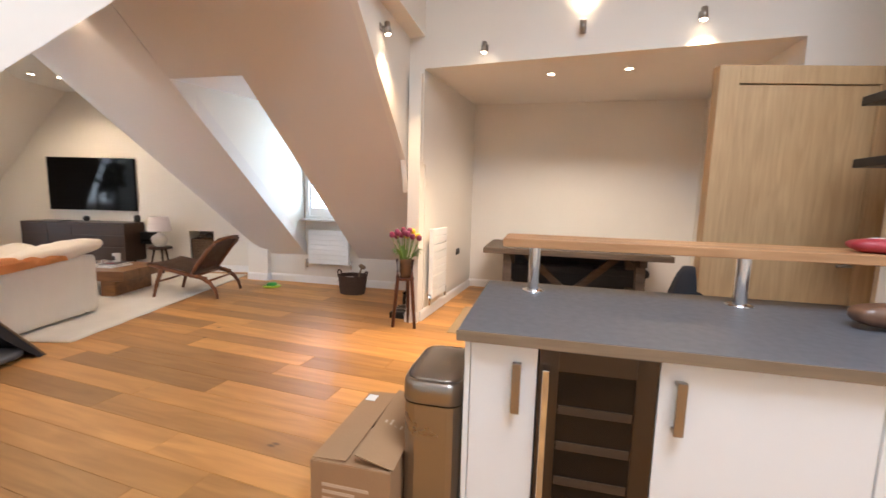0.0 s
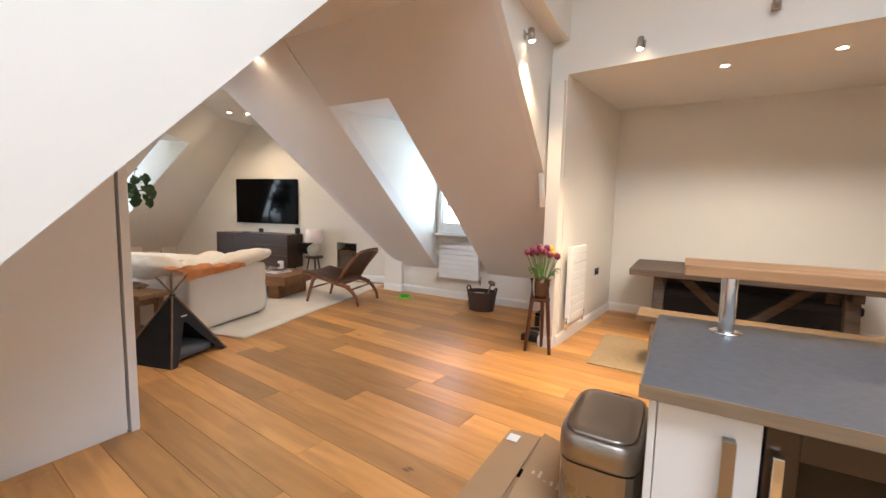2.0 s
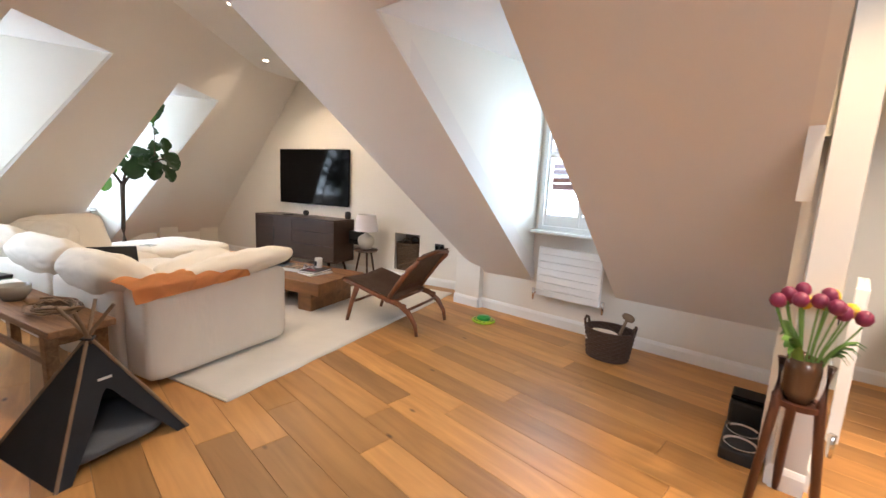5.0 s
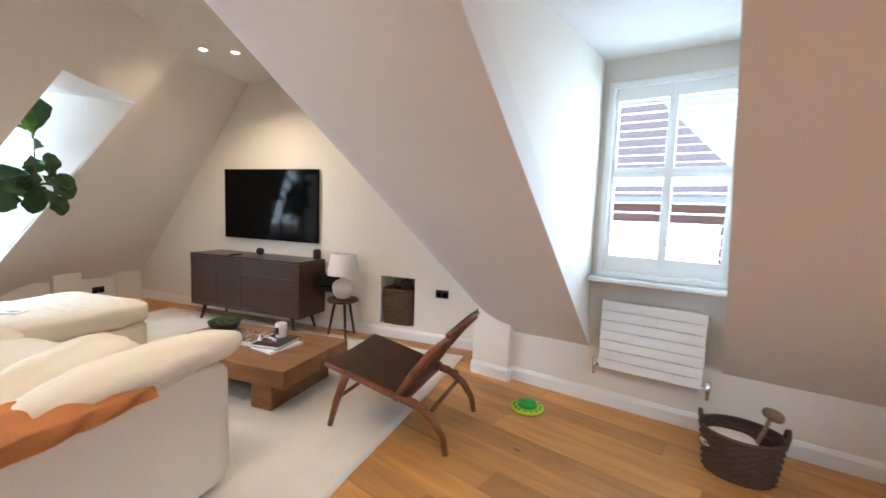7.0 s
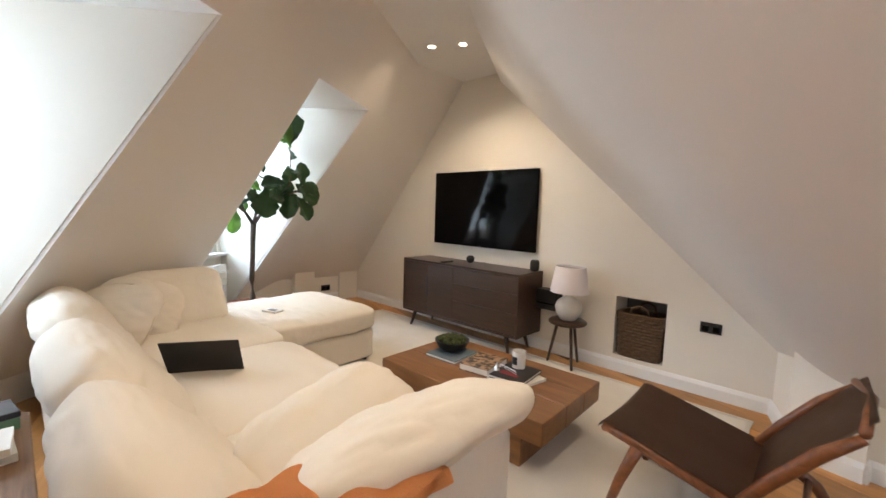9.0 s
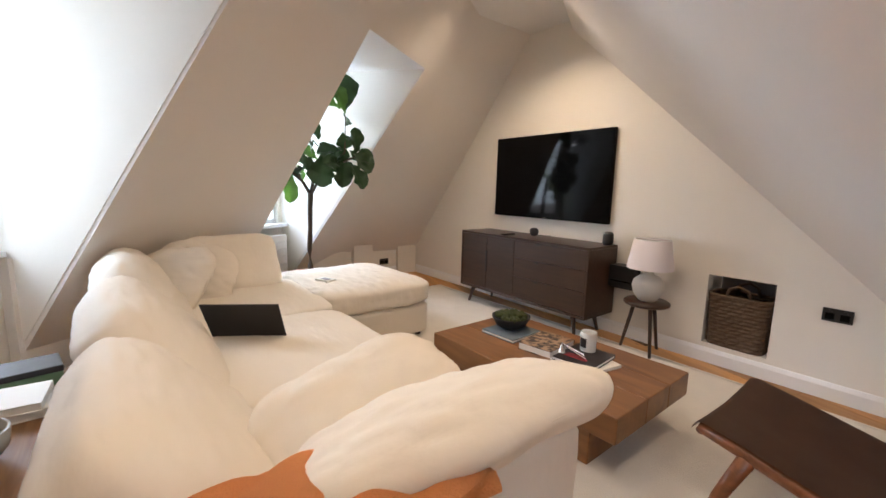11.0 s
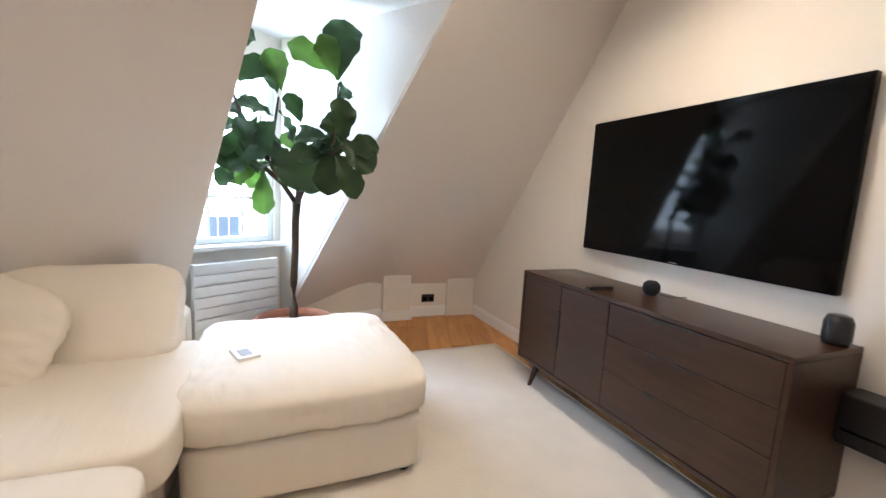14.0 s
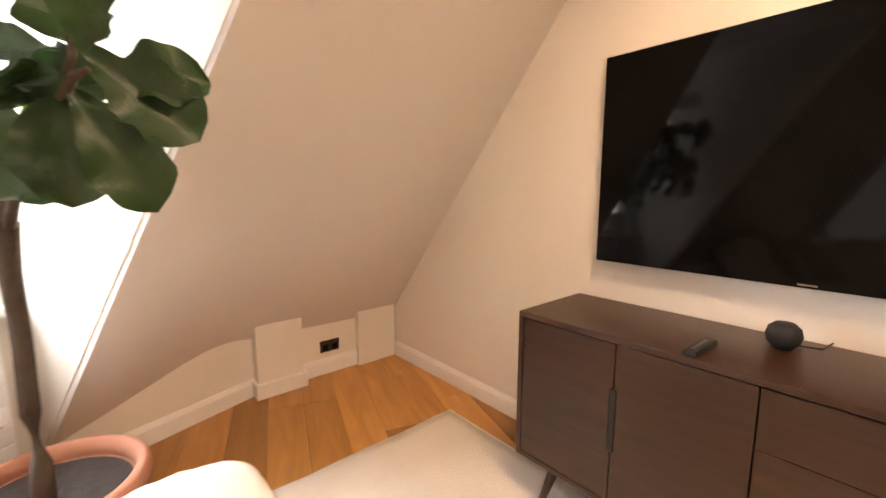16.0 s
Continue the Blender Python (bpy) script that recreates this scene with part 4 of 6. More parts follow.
for i in range(70):
    a, r = rnd.uniform(0, 6.28), 0.115 * rnd.random() ** 0.5
    bmesh.ops.create_icosphere(bm, subdivisions=1, radius=rnd.uniform(0.012, 0.024), matrix=pose(r * math.cos(a), r * math.sin(a), 0.075 + 0.02 * (1 - r / 0.115) + rnd.uniform(0, 0.008)))
part("moss", bm, MOSS, ob, "green dried moss", smooth=True)
ob = thing("candle", tvm(3.95, 1.45, TOP + 0.044), "white candle in glass jar on magazines", "candle")
part("wax", lathe([(0, 0.004), (0.042, 0.004), (0.042, 0.075), (0.0, 0.073)], 28), material("wax", (0.78, 0.70, 0.55), 0.5), ob, smooth=True)
part("jar", lathe([(0.044, 0.0), (0.046, 0.1), (0.044, 0.112), (0.041, 0.112), (0.043, 0.1), (0.043, 0.003), (0, 0.002), (0, 0), (0.044, 0)], 32), material("white_glass", (0.80, 0.79, 0.76), 0.15), ob, "white glass jar", smooth=True)
bm = bmesh.new()
vs = []
for i in range(7):
    a = math.radians(-125 + i * 9)
    vs.append((bm.verts.new((0.047 * math.cos(a), 0.047 * math.sin(a), 0.025)), bm.verts.new((0.0475 * math.cos(a), 0.0475 * math.sin(a), 0.08))))
for a, b in zip(vs, vs[1:]):
    bm.faces.new((a[0], b[0], b[1], a[1]))
part("label", bm, INK, ob, "dark printed picture label")
ob = thing("candle_snuffer", tvm(3.88, 1.60, TOP + 0.044, 40), "polished metal candle snuffer and wick trimmer", "candle snuffer")
part("cone", lathe([(0.022, 0.0), (0.002, 0.055), (0, 0.056)], 20), CHROME, ob, smooth=True)
part("rod", tube([(0.0, 0, 0.05), (0.12, -0.02, 0.006)], 0.003, 8), CHROME, ob)
for y in (0.01, -0.012):
    part("trimmer_arm", tube([(0.02, y - 0.04, 0.05), (0.12, y * 2 - 0.06, 0.005)], 0.004, 8), CHROME, ob)


def rug():
    bm = bmesh.new()
    nx, ny = 60, 46
    g = [[bm.verts.new((4.14 * i / nx + 0.012 * noise.noise(Vector((0, j * 0.3, 2))), -3.2 * j / ny + 0.012 * noise.noise(Vector((i * 0.3, 0, 7))),
                        0.012 + 0.003 * noise.noise(Vector((i * 0.35, j * 0.35, 0))))) for j in range(ny + 1)] for i in range(nx + 1)]
    for i in range(nx):
        for j in range(ny):
            bm.faces.new((g[i][j], g[i][j + 1], g[i + 1][j + 1], g[i + 1][j]))
    edge = [e for e in bm.edges if e.is_boundary]
    r = bmesh.ops.extrude_edge_only(bm, edges=edge)
    for v in r["geom"]:
        if isinstance(v, bmesh.types.BMVert):
            v.co.z = 0.0
    ob = thing("rug", tvm(0.98, 0.25, 0.001), "large cream woven wool rug on oak floor", "rug")
    part("weave", bm, RUGMAT, ob, smooth=True)
    for y in (0.0, -3.2):
        part("bound_edge", tube([(0.0, y, 0.008), (1.0, y - 0.004, 0.009), (2.1, y + 0.003, 0.008), (3.2, y, 0.008), (4.14, y, 0.008)], 0.007, 6), LINEN2, ob)


rug()


def armchair():
    """Low lounge chair: front at -x, back at +x; leather slings on a curved teak frame."""
    ob = thing("lounge_chair", tvm(4.72, 1.565, 0.012), "low teak lounge chair with brown leather sling", "chair")
    for y in (-0.29, 0.29):
        part("seat_rail", tube([(-0.04, y, 0.415), (0.1, y, 0.385), (0.4, y, 0.31), (0.62, y, 0.262), (0.68, y, 0.255)], [0.022, 0.024, 0.026, 0.026, 0.024], 10, flat_y=0.8), TEAK, ob, smooth=True)
        part("back_rail", tube([(0.47, y, 0.27), (0.58, y, 0.44), (0.70, y, 0.60), (0.80, y, 0.70)], [0.022, 0.026, 0.026, 0.018], 10, flat_y=0.8), TEAK, ob, smooth=True)
        part("front_leg", tube([(0.12, y, 0.37), (0.05, y, 0.18), (0.0, y, 0.0)], [0.03, 0.024, 0.018], 10, flat_y=0.8), TEAK, ob, smooth=True)
        part("rear_leg", tube([(0.45, y, 0.30), (0.60, y, 0.275), (0.72, y, 0.2), (0.79, y, 0.1), (0.81, y, 0.0)], [0.022, 0.027, 0.027, 0.022, 0.018], 10, flat_y=0.8), TEAK, ob, smooth=True)
    for p, r in (((-0.03, 0.405), 0.016), ((0.54, 0.285), 0.015), ((0.69, 0.22), 0.014), ((0.06, 0.2), 0.013)):
        part("stretcher", tube([(p[0], -0.3, p[1]), (p[0], 0.3, p[1])], r, 10), TEAK, ob, smooth=True)
    part("top_rail", tube([(0.80, -0.3, 0.72), (0.83, 0.0, 0.755), (0.80, 0.3, 0.72)], 0.017, 10), TEAK, ob, smooth=True)

    def sling(pts, sag, half=0.27):
        bm = bmesh.new()
        rows = []
        n = 14
        for x, z in pts:
            row = []
            for j in range(n + 1):
                t = j / n
                row.append(bm.verts.new((x, -half + 2 * half * t, z - sag * math.sin(math.pi * t) + 0.004 * noise.noise(Vector((x * 5, t * 4, z))))))
            rows.append(row)
        for a, b in zip(rows, rows[1:]):
            for j in range(n):
                bm.faces.new((a[j], a[j + 1], b[j + 1], b[j]))
        f = bm.faces[:]
        bmesh.ops.solidify(bm, geom=f, thickness=0.008)
        return bm

    part("seat", sling([(-0.06, 0.405), (-0.045, 0.437), (-0.02, 0.446), (0.1, 0.422), (0.25, 0.385), (0.4, 0.35), (0.5, 0.325), (0.55, 0.31)], 0.022, 0.312), LEATHER, ob, "brown leather seat sling", smooth=True)
    part("backrest", sling([(0.52, 0.33), (0.58, 0.43), (0.68, 0.57), (0.77, 0.69), (0.815, 0.75), (0.83, 0.765)], -0.012), LEATHER, ob, "brown leather back sling", smooth=True)


armchair()
ob = thing("cat_toy", pose(-3.47, 5.30, 0), "round green plastic cat track toy", "toy")
part("base", lathe([(0, 0), (0.115, 0.0), (0.125, 0.01), (0.12, 0.022), (0.07, 0.026), (0, 0.026)], 36), LIME, ob, smooth=True)
part("tower", lathe([(0.07, 0.026), (0.07, 0.045), (0.062, 0.058), (0.05, 0.05), (0.045, 0.062), (0, 0.064)], 32), GREENP, ob, "green raised ball track", smooth=True)
for k in range(14):
    a = 2 * math.pi * k / 14
    part("hole_mark", lathe([(0, 0.0), (0.009, 0.0), (0.009, 0.002), (0, 0.002)], 10, at=(0.097 * math.cos(a), 0.097 * math.sin(a), 0.024)), BLACKM, ob)
# added panel out of view, only there to stop sun entering the roof hole
solid("rooflight_sun_block", boxed(0.15, 1.85, -0.65, 1.65, 4.12, 4.16), WHITE, "added unseen white panel that keeps sun out of rooflight", "blind")


# ---------------------------------------------------------------- sofa
def sofa():
    """Deep modular corner sofa; x along the television wall, -y away from it."""
    ob = thing("sectional_sofa", tvm(0, 0, 0.013), "deep cream linen modular corner sofa with loose cushions", "sofa")

    def base(x0, x1, y0, y1, z0, z1, r, seed, name="base_module"):
        w, d, h = x1 - x0, y1 - y0, z1 - z0
        part(name, cushion(w, d, h, pose((x0 + x1) / 2, (y0 + y1) / 2, (z0 + z1) / 2), r, 0.0, 0.004, 14, seed), LINEN, ob, smooth=True)

    base(1.37, 2.41, -3.58, -2.50, 0.03, 0.31, 18, 1)
    base(2.42, 3.50, -3.58, -2.50, 0.03, 0.31, 18, 2)
    base(3.51, 4.36, -3.58, -2.52, 0.03, 0.31, 18, 3)
    base(4.35, 4.61, -3.62, -2.52, 0.03, 0.645, 16, 4, "arm")
    base(3.48, 4.345, -3.66, -3.44, 0.03, 0.61, 14, 5, "back_module")
    base(2.40, 3.475, -3.66, -3.44, 0.03, 0.61, 14, 6, "back_module")
    base(1.36, 2.395, -3.66, -3.44, 0.03, 0.61, 14, 7, "back_module")
    base(1.20, 1.42, -3.60, -2.58, 0.03, 0.56, 14, 8, "back_module")
    for x0, x1, y0, y1, s in ((1.66, 2.68, -3.46, -2.42, 1), (2.69, 3.68, -3.46, -2.44, 2), (3.69, 4.36, -3.46, -2.45, 3)):
        part("seat_cushion", cushion(x1 - x0, y1 - y0, 0.215, pose((x0 + x1) / 2, (y0 + y1) / 2, 0.395), 9, 0.16, 0.006, 26, s), LINEN, ob, smooth=True)
    for x, w, s, tilt, zc, y in ((3.96, 0.84, 4, -45, 0.575, -3.46), (3.13, 0.98, 5, -47, 0.59, -3.46), (2.18, 0.98, 6, -50, 0.60, -3.46)):
        part("back_cushion", cushion(w, 0.56, 0.30, pose(x, y, zc, tilt, 0, 0), 4.2, 0.30, 0.014, 36, s), LINEN, ob, smooth=True)
    part("back_cushion", cushion(0.98, 0.50, 0.27, pose(1.71, -3.03, 0.625, 55, 0, 90), 6.5, 0.20, 0.008, 30, 8), LINEN, ob, smooth=True)
    for x in (1.5, 2.35, 2.5, 3.45, 3.6, 4.5):
        for y in (-3.5, -2.6):
            part("foot", lathe([(0, 0), (0.025, 0), (0.025, 0.035), (0, 0.035)], 12, at=(x, y, -0.001)), BLACKM, ob)


sofa()


def pillow(m, w, d, h, label, seed):
    ob = thing("pillow", m, label, "cushion", "loose pillows on the sofa")
    part("stuffing", cushion(w, d, h, Matrix(), 3.4, 0.62, 0.020, 26, seed), LINEN, ob, smooth=True)
    pts = []
    for i in range(41):
        a = 2 * math.pi * i / 40
        c, s = math.cos(a), math.sin(a)
        r = 1 / ((abs(c) ** 3.4 + abs(s) ** 3.4) ** (1 / 3.4))
        pts.append((w / 2 * r * c * 1.004, d / 2 * r * s * 1.004, 0))
    part("piping", tube(pts, 0.0045, 6), LINEN2, ob)


pillow(tvm(4.455, 2.87, 0.69, 77) @ pose(0, 0, 0, -14, -9, 0), 0.88, 0.37, 0.18, "long plump cream pillow lying over sofa arm", 11)
pillow(tvm(4.14, 2.97, 0.645, 94) @ pose(0, 0, 0, 20, -12, 0), 0.62, 0.36, 0.17, "cream pillow slumped against sofa arm", 12)
pillow(tvm(2.10, 3.30, 0.66, 38) @ pose(0, 0, 0, 60, 0, 0), 0.52, 0.46, 0.18, "square cream pillow in sofa corner", 13)
pillow(tvm(1.95, 3.16, 0.66, 68) @ pose(0, 0, 0, 58, 12, 0), 0.50, 0.44, 0.17, "square cream pillow in sofa corner", 14)


def blanket():
    ob = thing("blanket", tvm(4.48, 3.2, 0.0), "crumpled orange wool blanket draped over sofa arm", "blanket")
    bm = bmesh.new()
    n, m = 44, 34
    g = []
    for i in range(n + 1):
        row = []
        for j in range(m + 1):
            u, v = i / n, j / m
            t = -0.12 + 0.36 * u
            y = -0.50 + 0.78 * v
            fold = 0.026 * math.sin(13 * v + 4 * u) + 0.03 * noise.noise(Vector((u * 4, v * 5, 3)))
            reach = 0.142 + 0.012 * noise.noise(Vector((v * 6, 1, 1)))
            if t < reach:
                p = Vector((t, y, 0.685 + abs(fold) * 0.8))
            else:
                p = Vector((reach + 0.02 + abs(fold) * 0.7, y + 0.10 * (t - reach), 0.685 - (t - reach) * (1.0 - 0.5 * v) + 0.01))
            row.append(bm.verts.new(p))
        g.append(row)
    for i in range(n):
        for j in range(m):
            bm.faces.new((g[i][j], g[i + 1][j], g[i + 1][j + 1], g[i][j + 1]))
    bmesh.ops.solidify(bm, geom=bm.faces[:], thickness=0.008)
    part("cloth", bm, ORANGE, ob, smooth=True)


blanket()

ob = thing("ottoman", tvm(1.895, 1.96, 0.013), "large square cream linen ottoman with loose top cushion", "ottoman")
part("base", cushion(1.05, 0.985, 0.27, pose(0, 0, 0.165), 18, 0.0, 0.004, 14, 21), LINEN, ob, smooth=True)
part("top_cushion", cushion(1.12, 1.05, 0.235, pose(0, 0, 0.39), 7.5, 0.22, 0.012, 48, 22), LINEN, ob, smooth=True)
for x in (-0.45, 0.45):
    for y in (-0.42, 0.42):
        part("foot", lathe([(0, 0), (0.025, 0), (0.025, 0.035), (0, 0.035)], 12, at=(x, y, -0.001)), BLACKM, ob)
ob = thing("notepad", tvm(2.0, 2.24, 0.507, 20), "small white notepad on ottoman", "notepad")
part("pad", boxed(-0.075, 0.075, -0.05, 0.05, 0, 0.018, 0.004), PAPER, ob)
part("print", boxed(-0.03, 0.05, -0.03, 0.02, 0.018, 0.0195), material("grey_print", (0.3, 0.3, 0.32), 0.6), ob)


def laptop():
    ob = thing("laptop", tvm(2.90, 2.98, 0.497, -122) @ Matrix.Scale(1.14, 4), "open dark grey laptop on sofa seat", "laptop")
    DARK = material("dark_aluminium", (0.045, 0.045, 0.05), 0.4, metal=0.6)
    part("keyboard_deck", boxed(-0.16, 0.16, -0.11, 0.11, 0, 0.012, 0.004), DARK, ob)
    part("keyboard", boxed(-0.14, 0.14, -0.02, 0.09, 0.012, 0.0135), BLACKM, ob)
    part("lid", beam((0, 0.112, 0.008), (0, 0.222, 0.192), 0.32, 0.007, 0.002, up=(0, 1, 0)), DARK, ob)
    part("screen", beam((0, 0.1115, 0.022), (0, 0.213, 0.19), 0.30, 0.0015, 0, up=(0, 1, 0)), SCREEN, ob)


laptop()


# ---------------------------------------------------------------- fig tree
def fig_tree():
    base = Vector((-8.13, 3.26, 0))
    pot = thing("plant_pot", pose(*base), "wide terracotta plant pot with rolled rim", "plant pot")
    part("body", lathe([(0, 0.0), (0.17, 0.0), (0.20, 0.02), (0.262, 0.27), (0.262, 0.275), (0.235, 0.275), (0.225, 0.24), (0, 0.24)], 44), TERRA, pot, smooth=True)
    part("rim", lathe([(0.262, 0.265), (0.287, 0.272), (0.292, 0.30), (0.287, 0.33), (0.27, 0.338), (0.252, 0.332), (0.244, 0.30), (0.235, 0.265), (0.262, 0.265)], 44), TERRA, pot, smooth=True)
    part("soil", lathe([(0, 0.278), (0.12, 0.285), (0.236, 0.272), (0.236, 0.262), (0, 0.262)], 30), SOIL, pot, "dark potting soil")
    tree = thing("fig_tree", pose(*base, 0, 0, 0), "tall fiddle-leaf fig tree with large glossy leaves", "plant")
    trunk = [(0.03, 0.0, 0.27), (0.022, 0.006, 0.42), (0.026, 0.0, 0.6), (0.036, 0.01, 0.85), (0.05, 0.012, 1.06), (0.05, 0.02, 1.22)]
    part("trunk", tube(trunk, [0.033, 0.029, 0.026, 0.025, 0.027, 0.031], 14), BARK, tree, smooth=True)
    rnd = random.Random(11)
    R = Vector((-0.17, 0.98, 0))        # to the right as the camera sees the tree at 13.5-14 s
    F = Vector((0.98, 0.17, 0))         # towards that camera, into the room, to which the crown leans
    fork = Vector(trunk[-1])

    # r and z as viewed from the camera at 13.5-14 s, f metres towards it
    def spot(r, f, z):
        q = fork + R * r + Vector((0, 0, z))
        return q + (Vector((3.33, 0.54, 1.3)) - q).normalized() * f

    limbs = []
    for stem in (((0, 0, -0.03), (-0.10, 0.03, 0.12), (-0.19, 0.10, 0.27), (-0.15, 0.20, 0.48), (-0.12, 0.26, 0.70)),
                 ((0, 0, -0.03), (0.05, 0.10, 0.10), (0.14, 0.25, 0.26), (0.26, 0.42, 0.44), (0.28, 0.40, 0.84)),
                 ((0, 0, -0.02), (0.02, 0.05, 0.14), (0.05, 0.12, 0.28), (0.06, 0.20, 0.40), (0.04, 0.24, 0.52)),
                 ((-0.10, 0.03, 0.12), (-0.22, 0.02, 0.22), (-0.36, 0.04, 0.26), (-0.48, 0.06, 0.34), (-0.56, 0.08, 0.50)),
                 ((-0.19, 0.10, 0.27), (-0.26, 0.14, 0.40), (-0.36, 0.16, 0.56), (-0.42, 0.18, 0.74), (-0.44, 0.20, 0.92)),
                 ((0.14, 0.25, 0.26), (0.18, 0.36, 0.30), (0.24, 0.46, 0.34), (0.28, 0.54, 0.38), (0.32, 0.58, 0.40))):
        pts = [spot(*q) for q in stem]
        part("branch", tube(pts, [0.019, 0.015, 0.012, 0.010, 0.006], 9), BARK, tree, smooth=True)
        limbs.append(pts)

    def leaf_mesh(name, curl, fold, mat, seed):
        """A fiddle-shaped blade of unit length along y: narrow foot, waist, broad wavy head."""
        bm = bmesh.new()
        n, m = 18, 8
        rows = []
        for i in range(n + 1):
            t = i / n
            wd = 0.5 * max(0.0, math.sin(math.pi * t ** 1.55)) ** 0.62 * (0.62 + 0.42 * t) + 0.006
            row = []
            for j in range(m + 1):
                s = -1 + 2 * j / m
                x = s * wd * (1 + 0.08 * math.sin(t * 23 + seed + 2 * s) * (0.3 + t))
                z = -curl * t * t + fold * abs(s) * wd + 0.05 * s * s * math.sin(17 * t + seed + (2 if s > 0 else 0)) - 0.018 * math.cos(34 * t) * abs(s) * (1 - abs(s))
                row.append(bm.verts.new((x, t, z)))
            rows.append(row)
        for a, b in zip(rows, rows[1:]):
            for j in range(m):
                bm.faces.new((a[j], a[j + 1], b[j + 1], b[j]))
        return mesh_of(name, bm, mat, True)

    kinds = [leaf_mesh("leaf", 0.10, 0.30, LEAF, 0), leaf_mesh("leaf", 0.28, 0.22, LEAF, 2), leaf_mesh("leaf", 0.18, 0.36, LEAF, 4), leaf_mesh("leaf", 0.12, 0.25, LEAF_LIT, 5)]

    def leaf(foot, tip, wide, k, face):
        """A blade from foot to tip, its upper side turned towards face."""
        y = (tip - foot)
        L = y.length
        y = y / L
        x = y.cross(face)
        if x.length < 0.05:
            x = y.cross(Vector((0.3, 0.2, 1)))
        x.normalize()
        z = x.cross(y)
        o = new("leaf", kinds[k])
        o.parent = tree
        m = Matrix((x * wide, y * L, z * L)).transposed().to_4x4()
        m.translation = foot
        o.matrix_basis = m

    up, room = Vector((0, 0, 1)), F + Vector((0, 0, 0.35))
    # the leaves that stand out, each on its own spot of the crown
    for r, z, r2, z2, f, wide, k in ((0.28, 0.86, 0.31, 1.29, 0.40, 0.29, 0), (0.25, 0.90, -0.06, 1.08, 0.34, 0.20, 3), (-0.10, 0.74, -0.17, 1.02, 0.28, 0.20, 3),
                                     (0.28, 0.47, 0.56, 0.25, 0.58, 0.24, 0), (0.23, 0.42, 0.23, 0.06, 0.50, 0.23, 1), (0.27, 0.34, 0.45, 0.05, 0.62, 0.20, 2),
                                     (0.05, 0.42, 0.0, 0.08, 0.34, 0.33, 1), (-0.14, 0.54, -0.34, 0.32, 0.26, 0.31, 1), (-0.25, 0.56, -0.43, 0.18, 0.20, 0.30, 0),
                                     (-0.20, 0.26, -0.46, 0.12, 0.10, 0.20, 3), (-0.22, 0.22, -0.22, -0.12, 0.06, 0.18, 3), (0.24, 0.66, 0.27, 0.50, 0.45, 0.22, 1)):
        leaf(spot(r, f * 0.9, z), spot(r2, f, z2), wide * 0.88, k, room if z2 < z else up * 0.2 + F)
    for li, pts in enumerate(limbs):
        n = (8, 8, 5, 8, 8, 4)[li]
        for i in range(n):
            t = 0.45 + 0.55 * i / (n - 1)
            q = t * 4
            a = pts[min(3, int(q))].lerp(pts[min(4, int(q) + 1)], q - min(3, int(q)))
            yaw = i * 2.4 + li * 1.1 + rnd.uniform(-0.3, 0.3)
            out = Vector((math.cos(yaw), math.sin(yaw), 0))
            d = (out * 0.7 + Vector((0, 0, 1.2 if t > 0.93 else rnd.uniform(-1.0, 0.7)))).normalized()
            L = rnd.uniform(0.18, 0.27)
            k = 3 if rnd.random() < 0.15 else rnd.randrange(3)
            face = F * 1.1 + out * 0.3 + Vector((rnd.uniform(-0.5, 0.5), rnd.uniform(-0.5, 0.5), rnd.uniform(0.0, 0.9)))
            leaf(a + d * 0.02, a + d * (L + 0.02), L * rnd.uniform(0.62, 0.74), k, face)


fig_tree()


# ---------------------------------------------------------------- behind the sofa
def side_bench():
    ob = thing("wooden_bench", tvm(3.72, 3.88, 0), "rustic narrow wooden bench behind sofa", "bench")
    MID = wood("rustic_pine", (0.30, 0.17, 0.08), (0.17, 0.085, 0.035), rough=0.6)
    for y0, y1 in ((-0.16, -0.002), (0.002, 0.16)):
        part("top_board", boxed(-0.78, 0.78, y0, y1, 0.455, 0.50, 0.006), MID, ob)
    for x in (-0.66, 0.66):
        for y in (-0.12, 0.12):
            part("leg", boxed(x - 0.035, x + 0.035, y - 0.03, y + 0.03, 0, 0.455, 0.005), MID, ob)
        part("cross_rail", boxed(x - 0.02, x + 0.02, -0.09, 0.09, 0.38, 0.44, 0.003), MID, ob)
    part("stretcher", boxed(-0.625, 0.625, -0.015, 0.015, 0.12, 0.17, 0.003), MID, ob)


side_bench()
ob = thing("twig_wreath", tvm(4.15, 3.88, 0.505), "bundle of twisted dry twigs on bench", "twigs")
rnd = random.Random(7)
for i in range(14):
    a0, r = rnd.uniform(0, 6.28), rnd.uniform(0.07, 0.14)
    pts = [(r * 1.5 * math.cos(a0 + k * 0.5), r * math.sin(a0 + k * 0.5), 0.012 + 0.03 * rnd.random() + 0.004 * k) for k in range(8)]
    part("twig", tube(pts, 0.007, 6), TWIG, ob, smooth=True)
book("book", tvm(3.30, 3.90, 0.501, 4), 0.20, 0.27, 0.03, PAPER, "white hardback book on bench")
book("book", tvm(3.31, 3.90, 0.533, -3), 0.19, 0.26, 0.03, PAPER, "white hardback book on bench")
ob = thing("green_box", tvm(3.05, 3.86, 0.501, 10), "small green lidded box on bench", "box")
part("body", boxed(-0.08, 0.08, -0.1, 0.1, 0, 0.05, 0.004), material("sage_card", (0.13, 0.23, 0.13), 0.6), ob)
part("lid", boxed(-0.083, 0.083, -0.103, 0.103, 0.05, 0.075, 0.004), INK, ob, "black lid")
ob = thing("glass_bowl", tvm(3.62, 3.90, 0.501), "grey ribbed glass bowl on bench", "bowl")
